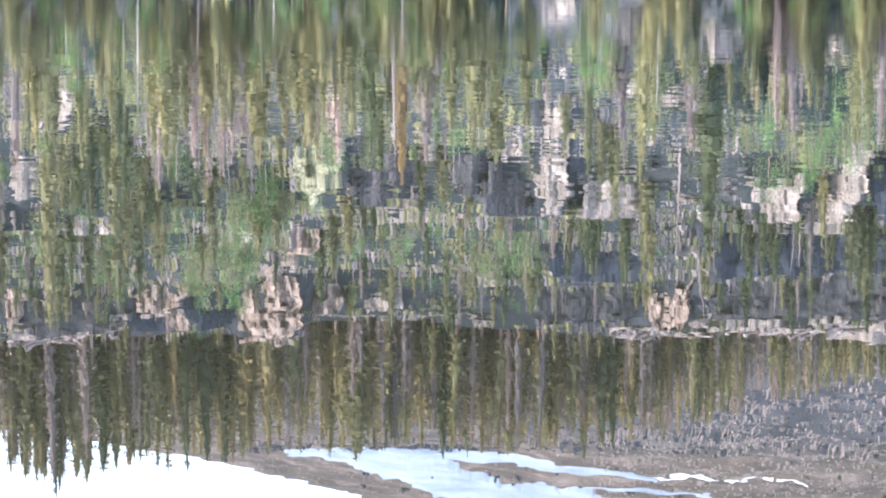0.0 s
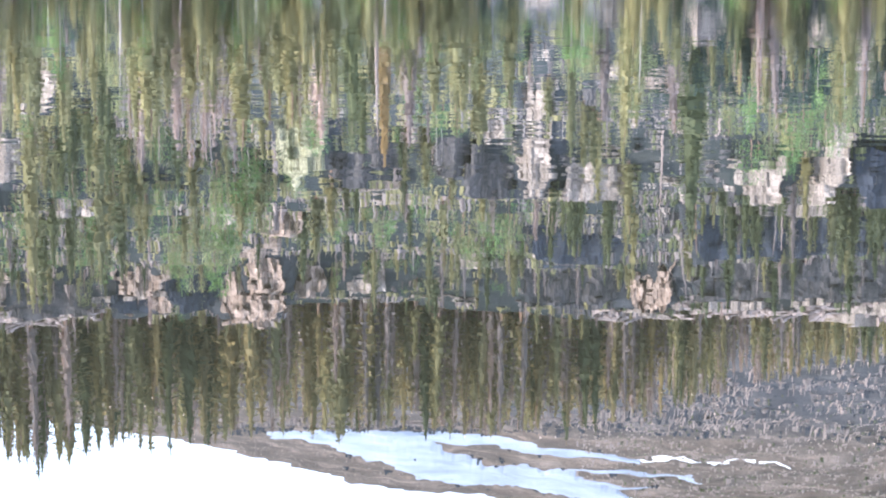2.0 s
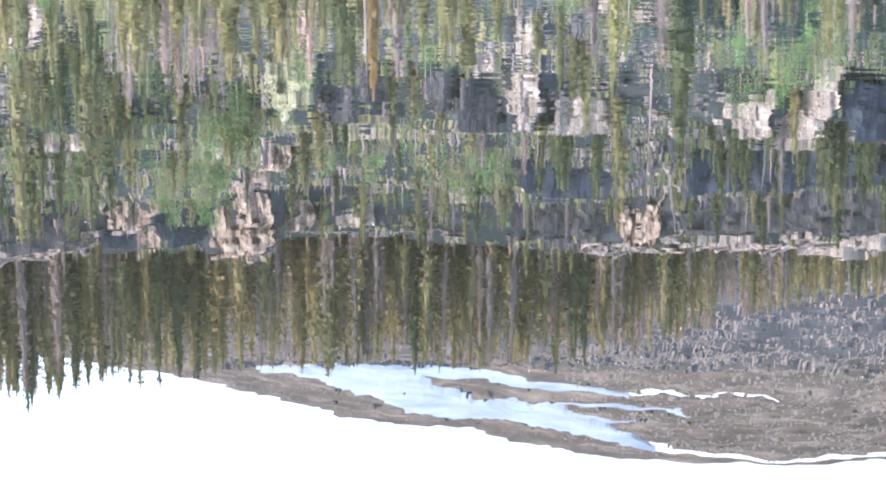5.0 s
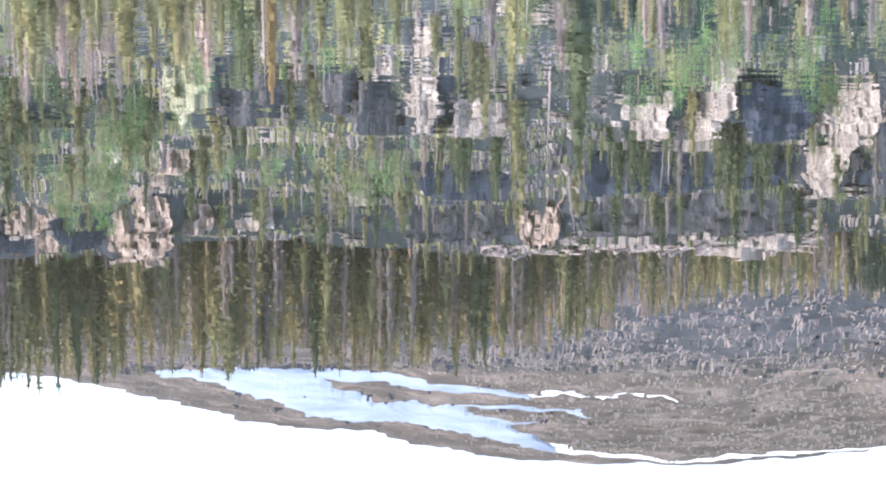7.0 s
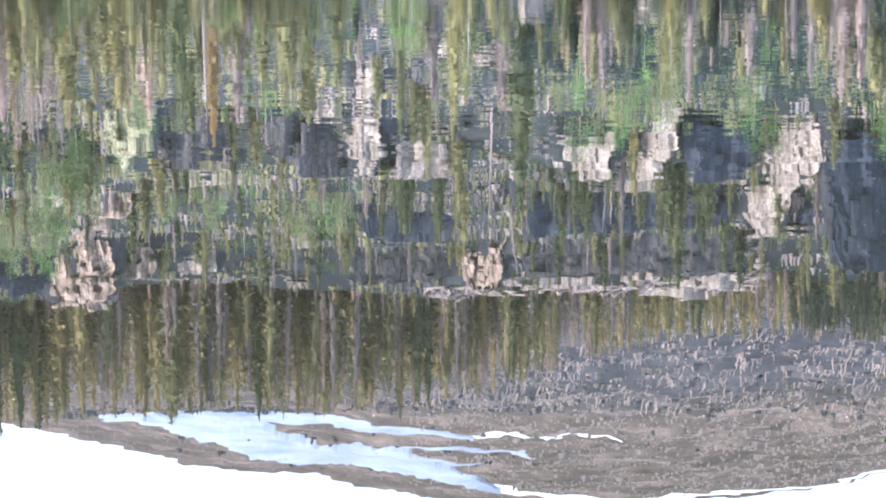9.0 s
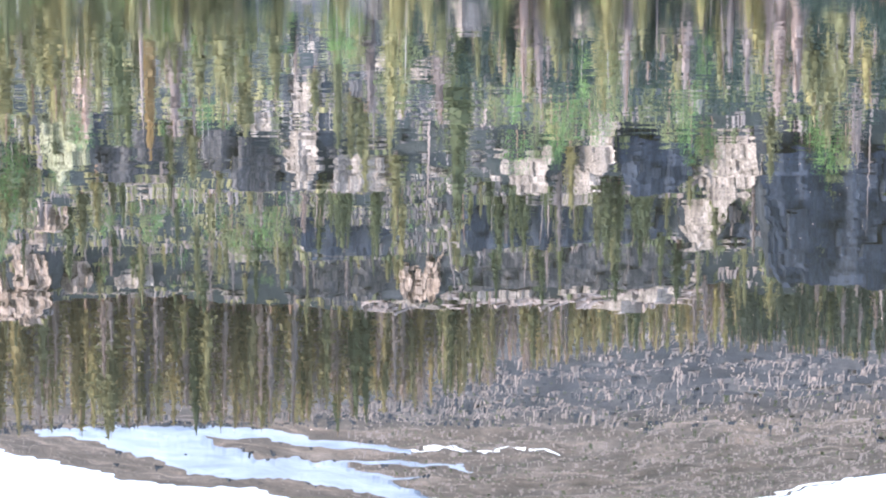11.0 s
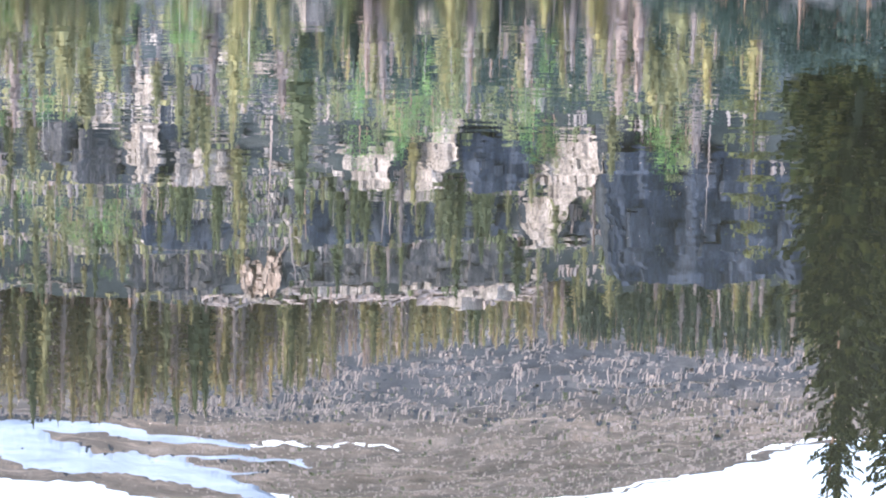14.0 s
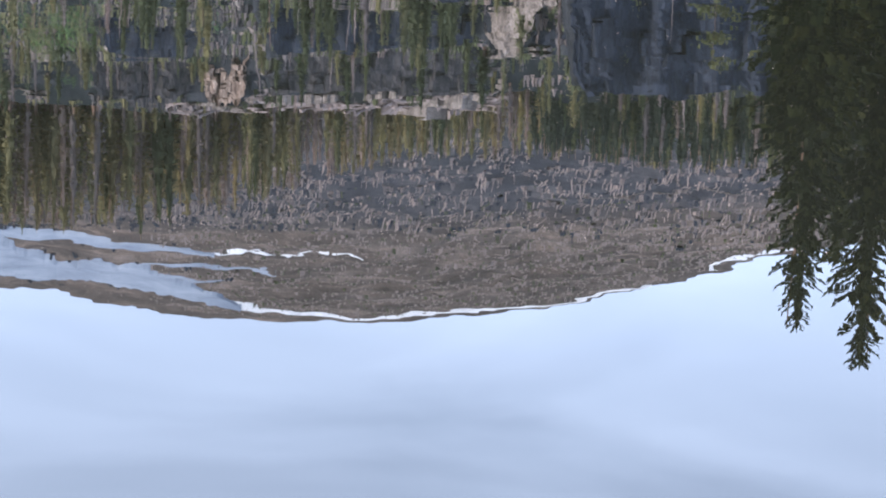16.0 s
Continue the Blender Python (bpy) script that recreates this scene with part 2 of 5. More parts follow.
def water_material():
    """Still lake water: a mirror with faint ripples, more of them far out."""
    m, n, l, b = shader("lake_water", 0.0, 0.5)
    b.inputs["IOR"].default_value = 1.333
    b.inputs["Base Color"].default_value = (0.0082, 0.008, 0.0053, 1)
    ge = n.new("ShaderNodeNewGeometry")
    sp = n.new("ShaderNodeSeparateXYZ")
    l.new(ge.outputs["Position"], sp.inputs[0])

    def slopes(squash, detail, k):
        t = noise_node(n, l, 1.0, detail, 0.5, squash)
        s = n.new("ShaderNodeVectorMath")
        s.operation = "SUBTRACT"
        l.new(t.outputs["Color"], s.inputs[0])
        s.inputs[1].default_value = (0.5, 0.5, 0.5)
        q = n.new("ShaderNodeVectorMath")
        q.operation = "MULTIPLY"
        l.new(s.outputs[0], q.inputs[0])
        q.inputs[1].default_value = (k, k, 0.0)
        return q.outputs[0]

    def add(a, c):
        s = n.new("ShaderNodeVectorMath")
        s.operation = "ADD"
        l.new(a, s.inputs[0])
        if isinstance(c, tuple):
            s.inputs[1].default_value = c
        else:
            l.new(c, s.inputs[1])
        return s.outputs[0]

    swell = slopes((0.35, 0.9, 1.0), 1.0, 0.0012)
    fine = slopes((9.0, 11.0, 1.0), 1.0, 0.0020)
    ripple = slopes((1.8, 2.6, 1.0), 1.0, 0.0105)
    breeze = slopes((9.0, 22.0, 1.0), 2.0, 0.022)
    far = n.new("ShaderNodeMapRange")
    far.interpolation_type = "SMOOTHSTEP"
    far.inputs["From Min"].default_value, far.inputs["From Max"].default_value = 34.0, 50.0
    l.new(sp.outputs["Y"], far.inputs["Value"])
    sc = n.new("ShaderNodeVectorMath")
    sc.operation = "SCALE"
    l.new(breeze, sc.inputs[0])
    l.new(far.outputs[0], sc.inputs["Scale"])
    calm = n.new("ShaderNodeMapRange")
    calm.interpolation_type = "SMOOTHSTEP"
    calm.inputs["From Min"].default_value, calm.inputs["From Max"].default_value = 9.0, 25.0
    calm.inputs["To Min"].default_value = 0.2
    l.new(sp.outputs["Y"], calm.inputs["Value"])
    rs = n.new("ShaderNodeVectorMath")
    rs.operation = "SCALE"
    l.new(ripple, rs.inputs[0])
    l.new(calm.outputs[0], rs.inputs["Scale"])
    ripple = rs.outputs[0]
    total = add(add(add(add(swell, ripple), fine), sc.outputs[0]), (0.0, 0.0, 1.0))
    nm = n.new("ShaderNodeVectorMath")
    nm.operation = "NORMALIZE"
    l.new(total, nm.inputs[0])
    l.new(nm.outputs[0], b.inputs["Normal"])
    return m


M_GROUND, M_WATER = ground_material(), water_material()
# main snow tinted blue-grey for shade, rim snow left white as sunlit
M_SHADED_SNOW = snow_material("shaded_snow", (0.155, 0.185, 0.24), (0.3, 0.335, 0.39))
M_SUNLIT_SNOW = snow_material("sunlit_snow", (0.62, 0.62, 0.62), (0.82, 0.82, 0.82))


# ---- helpers for building ----
def mesh_from(name, verts, faces, material, smooth=False):
    me = bpy.data.meshes.new(name)
    me.from_pydata([tuple(v) for v in verts], [], faces)
    me.materials.append(material)
    if smooth:
        me.shade_smooth()
    return me


def part(name, mesh, parent, label=""):
    ob = new(name, mesh)
    ob.parent = parent
    return tagged(ob, label) if label else ob


def table(x, rows):
    if x <= rows[0][0]:
        return rows[0][1]
    for (x0, y0, *_), (x1, y1, *_) in zip(rows, rows[1:]):
        if x <= x1:
            return y0 + (y1 - y0) * (x - x0) / (x1 - x0)
    return rows[-1][1]


# ---- the land ----
# heading, height angle over the mirrored eye
BENCH = [(-20, 9.2), (-9.7, 9.28), (-7.2, 9.05), (-5.9, 9.22), (-4.2, 9.3), (-3.6, 9.02), (-2, 8.92), (2.6, 9.02), (4.3, 9.08), (5.8, 8.94), (8.1, 9.14), (10.4, 8.98), (11.2, 8.76), (12, 8.4), (13, 8.6), (17, 8.54), (30, 8.4)]
RIDGE = [(-40, 10.0), (-20, 10.8), (-9, 11.3), (-5.54, 12.03), (-4.63, 12.21), (-3.33, 12.55), (-2.02, 12.89), (-0.7, 13.16), (1.34, 13.27), (2.63, 13.6), (3.94, 13.83), (5.26, 13.94), (6.58, 14.01), (7.9, 14.0), (9.23, 13.93), (10.55, 13.78), (11.87, 13.61), (13.19, 13.42), (14.49, 13.12), (15.79, 12.74), (17.08, 12.39), (18.1, 12.05), (22, 11.2), (40, 10.0)]
TREETOPS = [(-20, 12.3), (-9.8, 12.35), (-8.9, 12.75), (-8, 12.5), (-6.8, 12.05), (-6, 12.3), (-5, 12.15), (-3.3, 11.98), (0, 12.1), (3.8, 11.93), (5.2, 11.6), (7.8, 10.65), (10.4, 10.25), (13, 10.15), (15.5, 10.35), (25, 10.3)]
SHORE = [(-180, 3.0), (-120, 4.0), (-90, 30.0), (-60, 90.0), (-35, 112.0), (-12, 110.0), (-5, 112.0), (2, 109.0), (8, 111.0), (13.5, 108.0), (15.1, 96.0), (15.5, 75.0), (17.6, 67.5), (25, 58.0), (45, 40.0), (90, 12.0), (120, 4.0), (180, 3.0)]
SLOPE = [(0, -3.0), (104, -1.0), (110, 0.2), (122, 2.6), (140, 6.0), (158, 10.0), (172, 12.6), (177, 13.5), (183, 18.5), (200, 21.5), (214, 25.0), (230, 29.0), (240, 31.0), (245, 36.0), (250, 37.8), (258, 38.6), (280, 39.2), (310, 41.5), (350, 48.0), (420, 66.0)]
RIM = 800.0


def slope_of(r, a):
    if r < 420.0:
        k = (250.0 * math.tan(radians(table(a, BENCH))) - 2.0) / 37.8
        return table(r, SLOPE) * (k if r > 110 else 1.0)
    k = (250.0 * math.tan(radians(table(a, BENCH))) - 2.0) / 37.8
    e0 = math.degrees(math.atan((66.0 * k + 2.0) / 420.0))
    e1 = table(a, RIDGE) + 0.03
    if r <= RIM:
        s = ((r - 420.0) / (RIM - 420.0)) ** 0.8
        return r * math.tan(radians(e0 + (e1 - e0) * s)) - 2.0
    return RIM * math.tan(radians(e1)) - 2.0 - (r - RIM) * 0.12


# cliffs: heading from and to, height angle of foot and top, turn of the face (below 0: towards the sun), tone
CLIFFS = [
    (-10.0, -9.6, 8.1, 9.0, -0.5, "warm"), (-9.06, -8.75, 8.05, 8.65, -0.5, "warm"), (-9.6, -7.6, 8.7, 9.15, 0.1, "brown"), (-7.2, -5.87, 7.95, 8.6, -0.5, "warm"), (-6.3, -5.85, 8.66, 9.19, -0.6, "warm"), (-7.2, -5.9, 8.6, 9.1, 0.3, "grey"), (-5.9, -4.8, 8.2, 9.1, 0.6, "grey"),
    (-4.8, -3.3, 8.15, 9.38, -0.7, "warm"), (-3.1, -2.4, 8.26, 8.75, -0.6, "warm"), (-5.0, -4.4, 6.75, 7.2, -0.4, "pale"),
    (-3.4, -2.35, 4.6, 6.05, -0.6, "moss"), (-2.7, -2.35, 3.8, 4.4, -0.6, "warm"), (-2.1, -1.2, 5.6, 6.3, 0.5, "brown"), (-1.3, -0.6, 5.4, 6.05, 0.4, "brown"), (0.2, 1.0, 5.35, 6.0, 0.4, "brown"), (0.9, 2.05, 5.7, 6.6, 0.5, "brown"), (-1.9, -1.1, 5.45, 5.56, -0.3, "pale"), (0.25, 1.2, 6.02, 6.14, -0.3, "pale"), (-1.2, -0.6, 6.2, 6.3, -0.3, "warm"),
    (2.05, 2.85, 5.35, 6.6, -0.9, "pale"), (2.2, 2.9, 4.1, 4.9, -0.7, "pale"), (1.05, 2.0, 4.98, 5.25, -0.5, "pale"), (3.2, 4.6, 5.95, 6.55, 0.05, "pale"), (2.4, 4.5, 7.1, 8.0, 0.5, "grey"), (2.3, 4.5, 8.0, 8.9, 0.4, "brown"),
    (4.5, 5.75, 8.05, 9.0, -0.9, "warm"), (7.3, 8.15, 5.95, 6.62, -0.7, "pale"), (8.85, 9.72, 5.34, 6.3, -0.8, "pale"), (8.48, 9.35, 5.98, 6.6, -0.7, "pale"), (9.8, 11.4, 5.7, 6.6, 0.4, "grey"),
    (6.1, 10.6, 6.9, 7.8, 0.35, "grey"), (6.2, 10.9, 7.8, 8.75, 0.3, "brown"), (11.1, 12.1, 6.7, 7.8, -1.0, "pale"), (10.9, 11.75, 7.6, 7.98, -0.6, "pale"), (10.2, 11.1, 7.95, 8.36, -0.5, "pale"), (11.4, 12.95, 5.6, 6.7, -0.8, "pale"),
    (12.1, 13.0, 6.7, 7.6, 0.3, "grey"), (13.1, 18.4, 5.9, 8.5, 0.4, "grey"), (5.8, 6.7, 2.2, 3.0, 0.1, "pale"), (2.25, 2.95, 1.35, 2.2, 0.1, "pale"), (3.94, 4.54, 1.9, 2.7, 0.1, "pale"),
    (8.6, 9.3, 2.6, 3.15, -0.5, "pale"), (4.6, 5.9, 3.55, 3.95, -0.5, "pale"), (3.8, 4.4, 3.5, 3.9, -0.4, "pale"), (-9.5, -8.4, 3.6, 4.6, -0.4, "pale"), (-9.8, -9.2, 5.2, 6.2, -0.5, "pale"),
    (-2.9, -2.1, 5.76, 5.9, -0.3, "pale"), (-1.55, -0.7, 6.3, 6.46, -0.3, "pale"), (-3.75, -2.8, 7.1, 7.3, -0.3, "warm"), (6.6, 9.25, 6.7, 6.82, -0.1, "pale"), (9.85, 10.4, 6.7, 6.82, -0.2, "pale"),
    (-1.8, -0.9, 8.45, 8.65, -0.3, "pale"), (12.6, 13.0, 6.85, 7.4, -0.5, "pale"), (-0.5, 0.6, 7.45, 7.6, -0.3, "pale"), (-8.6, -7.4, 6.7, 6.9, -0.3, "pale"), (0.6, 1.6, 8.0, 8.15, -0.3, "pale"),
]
FEET = []


def face_of(c, a):
    """How far off the foot of a cliff stands at heading a."""
    a0, a1, _, _, turn, _ = CLIFFS[c]
    r0 = FEET[c][0]
    return r0 + turn * (a - 0.5 * (a0 + a1)) * r0 * 0.01745 + 1.3 * noise.noise(Vector((a * 2.3, c * 5.1, 0.0)))


def find_feet():
    for a0, a1, e0, e1, turn, tone in CLIFFS:
        a, r = 0.5 * (a0 + a1), 111.0
        while slope_of(r, a) < r * math.tan(radians(e0)) - 2.0 and r < 400:
            r += 0.5
        FEET.append((r, r * math.tan(radians(e0)) - 2.0, r * math.tan(radians(e1)) - 2.0))


find_feet()


def height(x, y):
    r, a = math.hypot(x, y), math.degrees(math.atan2(x, y))
    z = slope_of(r, a) if abs(a) < 70 else table(min(r, 400.0), SLOPE) * max(0.0, 1.0 - (abs(a) - 70.0) / 50.0)
    q = r - table(a, SHORE)
    bank = 1.0 * (1.0 - math.exp(-q / 3.0)) + min(0.035 * q, 1.5) if q > 0 else max(-2.0, 0.25 * q)
    z = max(z, bank) if q > 0 else min(z, bank)
    if 110 < r < 300 and -11 < a < 19:
        for c, (a0, a1, e0, e1, turn, tone) in enumerate(CLIFFS):
            if a0 - 0.25 < a < a1 + 0.25:
                d = r - face_of(c, a)
                if d > 0:
                    edge = min(1.0, (a - a0 + 0.25) / 0.3, (a1 + 0.25 - a) / 0.3)
                    top = FEET[c][1] + (FEET[c][2] - FEET[c][1]) * edge * min(1.0, d / 0.8)
                    z = max(z, top + 0.03 * d)
    if q > 6 and r < 1000:
        u = min(1.0, (q - 6) / 25.0)
        big = noise.fractal(Vector((x * 0.03, y * 0.03, 3.0)), 1.0, 2.0, 4)
        small = noise.fractal(Vector((x * 0.15, y * 0.15, 7.0)), 1.0, 2.0, 3)
        if r > 420:
            rough = min(1.0, max(0.15, (a - 3.0) / 4.0)) * min(1.0, (r - 420) / 40.0) * min(1.0, max(0.12, (RIM - r) / 60.0))
            rib = noise.fractal(Vector((x * 0.06 + y * 0.01, y * 0.035, 11.0)), 1.0, 2.0, 5)
            z += rough * 2.6 * rib + 0.3 * small * min(1.0, max(0.1, (RIM - r) / 60.0))
        else:
            z += u * (1.1 * big + 0.55 * small)
    return z


def on_ground(a, e):
    """The place on the hillside that is met at heading a and mirrored height angle e."""
    s, c, k = math.sin(radians(a)), math.cos(radians(a)), math.tan(radians(e))
    r = max(table(a, SHORE) + 1.0, 70.0)
    while r < RIM and height(r * s, r * c) < r * k - 2.0:
        r += 0.5 if r < 420 else 3.0
    return Vector((r * s, r * c, height(r * s, r * c)))


def on_bare_rock(a, e):
    """True where a sunlit outcrop, or the slope just below it, stays free of growth."""
    return any(a0 - 0.1 < a < a1 + 0.1 and e0 - 0.7 < e < e1 for a0, a1, e0, e1, turn, tone in CLIFFS if tone in ("pale", "warm", "moss"))


def lay_ground():
    fan = [(-180 + 6 * i) for i in range(22)] + [-48 + 3 * i for i in range(10)] + [-18 + 0.35 * i for i in range(115)] + [23 + 3 * i for i in range(9)] + [50 + 6 * i for i in range(22)]
    rings = [0.5, 2, 4, 8, 16, 30, 45] + [55 + 5 * i for i in range(9)] + [100 + 1.5 * i for i in range(120)] + [282 + 6 * i for i in range(24)] + [424 + 4 * i for i in range(95)] + [808, 830, 900, 1100, 1400, 1800, 2400, 3200, 4300]
    verts, faces = [], []
    for r in rings:
        for a in fan:
            x, y = r * math.sin(radians(a)), r * math.cos(radians(a))
            verts.append((x, y, height(x, y)))
    k = len(fan)
    for i in range(len(rings) - 1):
        for j in range(k):
            jj = (j + 1) % k
            faces.append((i * k + j, i * k + jj, (i + 1) * k + jj, (i + 1) * k + j))
    faces.append(tuple(range(k - 1, -1, -1)))
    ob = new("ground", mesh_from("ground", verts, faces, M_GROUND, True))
    return tagged(ob, "rocky brown hillside and mountain above a still lake", "hillside", kind="structure")


lay_ground()

# the lake
w_verts = [(-400, -60, 0), (400, -60, 0), (400, 160, 0), (-400, 160, 0)]
water = new("water", mesh_from("water", w_verts, [(0, 1, 2, 3)], M_WATER))
tagged(water, "still dark lake water mirroring the wooded hillside", "lake", kind="structure")


# ---- rock outcrops along the cliffs ----
def block_mesh(rng, tall, material):
    """One jointed block of rock: a slab with worn, uneven corners."""
    bm = bmesh.new()
    for sx, sy, sz in itertools.product((-0.5, 0.5), repeat=3):
        c = Vector((sx * rng.uniform(0.8, 1.12), sy * rng.uniform(0.85, 1.1), sz * rng.uniform(0.82, 1.1)))
        wear = rng.uniform(0.05, 0.22)
        for axis in range(3):
            p = c.copy()
            p[axis] *= 1.0 - 2.0 * wear * rng.uniform(0.4, 1.0)
            bm.verts.new((p.x, p.y, p.z * tall))
    out = bmesh.ops.convex_hull(bm, input=bm.verts)
    bmesh.ops.delete(bm, geom=[v for v in out["geom_interior"] if isinstance(v, bmesh.types.BMVert)], context="VERTS")
    me = bpy.data.meshes.new("rock")
    bm.to_mesh(me)
    bm.free()
    me.materials.append(material)
    return me


rng = random.Random(5)
TONES = {"pale": M_ROCK, "warm": M_WARM, "grey": M_SHADEROCK, "brown": M_BROWNROCK, "moss": M_MOSSROCK}
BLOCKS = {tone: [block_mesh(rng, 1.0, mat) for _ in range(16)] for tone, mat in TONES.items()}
WORDS = {"pale": "pale sunlit rock outcrop of jointed blocks on the slope", "warm": "pinkish columnar rock outcrop on the slope", "grey": "grey cliff of jointed blocks, shade put into its colour", "moss": "pale rock outcrop tinged yellow-green with lichen", "brown": "brownish grey lower cliff streaked with stains"}


def set_block(base, tone, place, yaw, wide, deep, tall, tilt=7.0):
    ob = part("rock", rng.choice(BLOCKS[tone]), base)
    turn = Euler((radians(rng.uniform(-tilt, tilt)), radians(rng.uniform(-tilt, tilt)), radians(yaw)))
    ob.matrix_basis = Matrix.Translation(place - base.location) @ turn.to_matrix().to_4x4() @ Matrix.Diagonal((wide, deep, tall, 1))


def face_mesh(c, unit, material):
    """The jointed front of a cliff: a stepped, faceted sheet whose crest and flanks run back into the slope."""
    a0, a1, e0, e1, turn, tone = CLIFFS[c]
    r0, z0, z1 = FEET[c]
    tall, metre = z1 - z0, 1.0 / (r0 * 0.01745)
    pillars = tone == "warm"
    na, nz = max(4, min(100, int((a1 - a0) / metre / (0.2 if pillars else 0.34)))), max(4, min(36, int(tall / 0.3)))
    mid = 0.5 * (a0 + a1)
    origin = Vector((face_of(c, mid) * math.sin(radians(mid)), face_of(c, mid) * math.cos(radians(mid)), z0))
    verts, faces = [], []
    for i in range(-1, na + 2):
        am = a0 + (a1 - a0) * min(max(i, 0), na) / na
        x = (am - a0) / metre
        edge = max(0.0, min(1.0, (am - a0) / 0.3, (a1 - am) / 0.3))
        wild = noise.fractal(Vector((x * 0.55, c * 3.3, 4.0)), 1.0, 2.0, 3)
        crest = tall * (0.62 + 0.38 * edge + (0.06 if turn > 0 else 0.16 if pillars else 0.42) * wild)
        foot = -1.5 + tall * (0.15 if pillars else 0.4) * max(0.0, (1.0 - 0.6 * edge) * noise.noise(Vector((x * 0.9, c * 1.3, 8.0))))
        for j in range(nz + 2):
            z = foot + (crest - foot) * min(j, nz) / nz
            shift = x + 0.35 * z * noise.noise(Vector((z * 0.3, c * 1.0, 9.0)))
            step = noise.cell(Vector((shift / (unit * 0.8), z / (unit * 1.5), c * 7.0))) * 0.22 + noise.cell(Vector((shift / (unit * 2.3), z / (unit * 4.0), c * 5.0))) * 0.3
            if turn > 0:
                step *= 0.5
            if pillars:
                step = noise.cell(Vector((shift / 0.62, z / 3.5, c * 7.0))) * 0.6 / unit + noise.cell(Vector((shift / 1.9, z / 2.2, c * 3.0))) * 0.4 / unit
            bulge = noise.fractal(Vector((x * 0.62, z * 0.5, c * 2.0)), 0.8, 2.0, 5)
            r = face_of(c, am) - step * unit - (1.15 if turn < 0 else 0.3) * unit * bulge - 0.5 * unit - 0.9 + 0.16 * z
            if i < 0 or i > na or j > nz:
                r += 2.2
            rag = (2.0 * min(max(i, 0), na) / na - 1.0) * min(0.22, 0.25 * (a1 - a0)) * noise.fractal(Vector((z * 0.55, c * 6.1, 2.0 if i * 2 > na else 7.0)), 1.0, 2.0, 3)
            q = am + rag + rng.uniform(-0.12, 0.12) * 0.34 * metre
            p = Vector((r * math.sin(radians(q)), r * math.cos(radians(q)), z0 + z + rng.uniform(-0.05, 0.05) - (0.4 if j > nz else 0.0))) - origin
            verts.append(tuple(p))
    k = nz + 2
    for i in range(na + 2):
        for j in range(k - 1):
            faces.append((i * k + j, (i + 1) * k + j, (i + 1) * k + j + 1, i * k + j + 1))
    return mesh_from("rock_face", verts, faces, material)


def outcrop(c):
    """A cliff of upright columns, each split into blocks that stand out or back."""
    a0, a1, e0, e1, turn, tone = CLIFFS[c]
    r0, z0, z1 = FEET[c]
    mid = 0.5 * (a0 + a1)
    base = new("rock_outcrop")
    rm = face_of(c, mid)
    base.location = (rm * math.sin(radians(mid)), rm * math.cos(radians(mid)), z0)
    tagged(base, WORDS[tone], "rock outcrop", "rock outcrops")
    metre = 1.0 / (r0 * 0.01745)
    tall = z1 - z0
    flat = tall < 0.6
    area = (a1 - a0) / metre * tall
    unit = max(0.42, min(1.1, math.sqrt(area / 95.0))) * (1.25 if turn > 0 else 1.0)
    if not flat:
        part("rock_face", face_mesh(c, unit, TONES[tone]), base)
    a = a0
    while a < a1:
        wide = unit * rng.choice((0.7, 0.9, 1.1, 1.6)) * (1.8 if flat else 1.0)
        am = a + 0.5 * wide * metre
        edge = min(1.0, (am - a0 + 0.16) / 0.36, (a1 + 0.16 - am) / 0.36)
        edge = max(0.25, edge)
        crest = tall * (0.62 + 0.38 * edge) * rng.uniform(0.84, 1.1)
        foot = -0.3 + tall * 0.25 * (1.0 - edge) * rng.random()
        stand = 0.55 * unit * noise.noise(Vector((am * 3.0, c * 2.7, 1.0))) + rng.uniform(-0.22, 0.22) * unit
        z = foot
        while z < crest - 0.12:
            h = min(unit * rng.choice((0.6, 0.9, 1.3, 2.0)), crest - z)
            if rng.random() > (0.1 if flat else 0.8):
                deep = unit * rng.uniform(1.1, 1.7)
                r = face_of(c, am) + stand - (0.0 if flat else 0.45 * unit + 0.9) + rng.uniform(-0.2, 0.2) * unit + 0.35 * deep + 0.16 * z
                yaw = -mid + math.degrees(math.atan(turn)) + rng.uniform(-16, 16)
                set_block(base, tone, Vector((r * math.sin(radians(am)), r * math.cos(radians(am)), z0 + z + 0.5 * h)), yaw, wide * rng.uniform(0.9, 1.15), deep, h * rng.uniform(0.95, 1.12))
            z += h
        a += wide * metre * rng.uniform(0.85, 1.05)


for c in range(len(CLIFFS)):
    outcrop(c)


def ledge(rows, thick, tone, spot=on_ground, label="pale narrow ledge of layered rock on the slope"):
    """A thin sill of flat blocks along a line of headings and height angles."""
    first = spot(*rows[0])
    base = new("rock_ledge")
    base.location = first
    tagged(base, label, "rock ledge", "rock ledges")
    for (a, e), (a1, e1) in zip(rows, rows[1:]):
        far = math.hypot(first.x, first.y) * 0.01745
        length = math.hypot(a1 - a, e1 - e) * far
        n = max(2, int(length / (thick * far * 1.4)))
        for i in range(n):
            t = (i + rng.uniform(-0.3, 0.3)) / n
            p = spot(a + (a1 - a) * t, e + (e1 - e) * t + rng.uniform(-0.35, 0.35) * thick)
            h = thick * far * rng.choice((0.5, 0.8, 1.1, 1.5))
            w = length / n * rng.uniform(0.9, 2.2)
            set_block(base, tone, p + Vector((0, 0, 0.3 * h)), -a - rng.uniform(12, 40), w, h * rng.uniform(1.2, 2.2), h, 9.0)


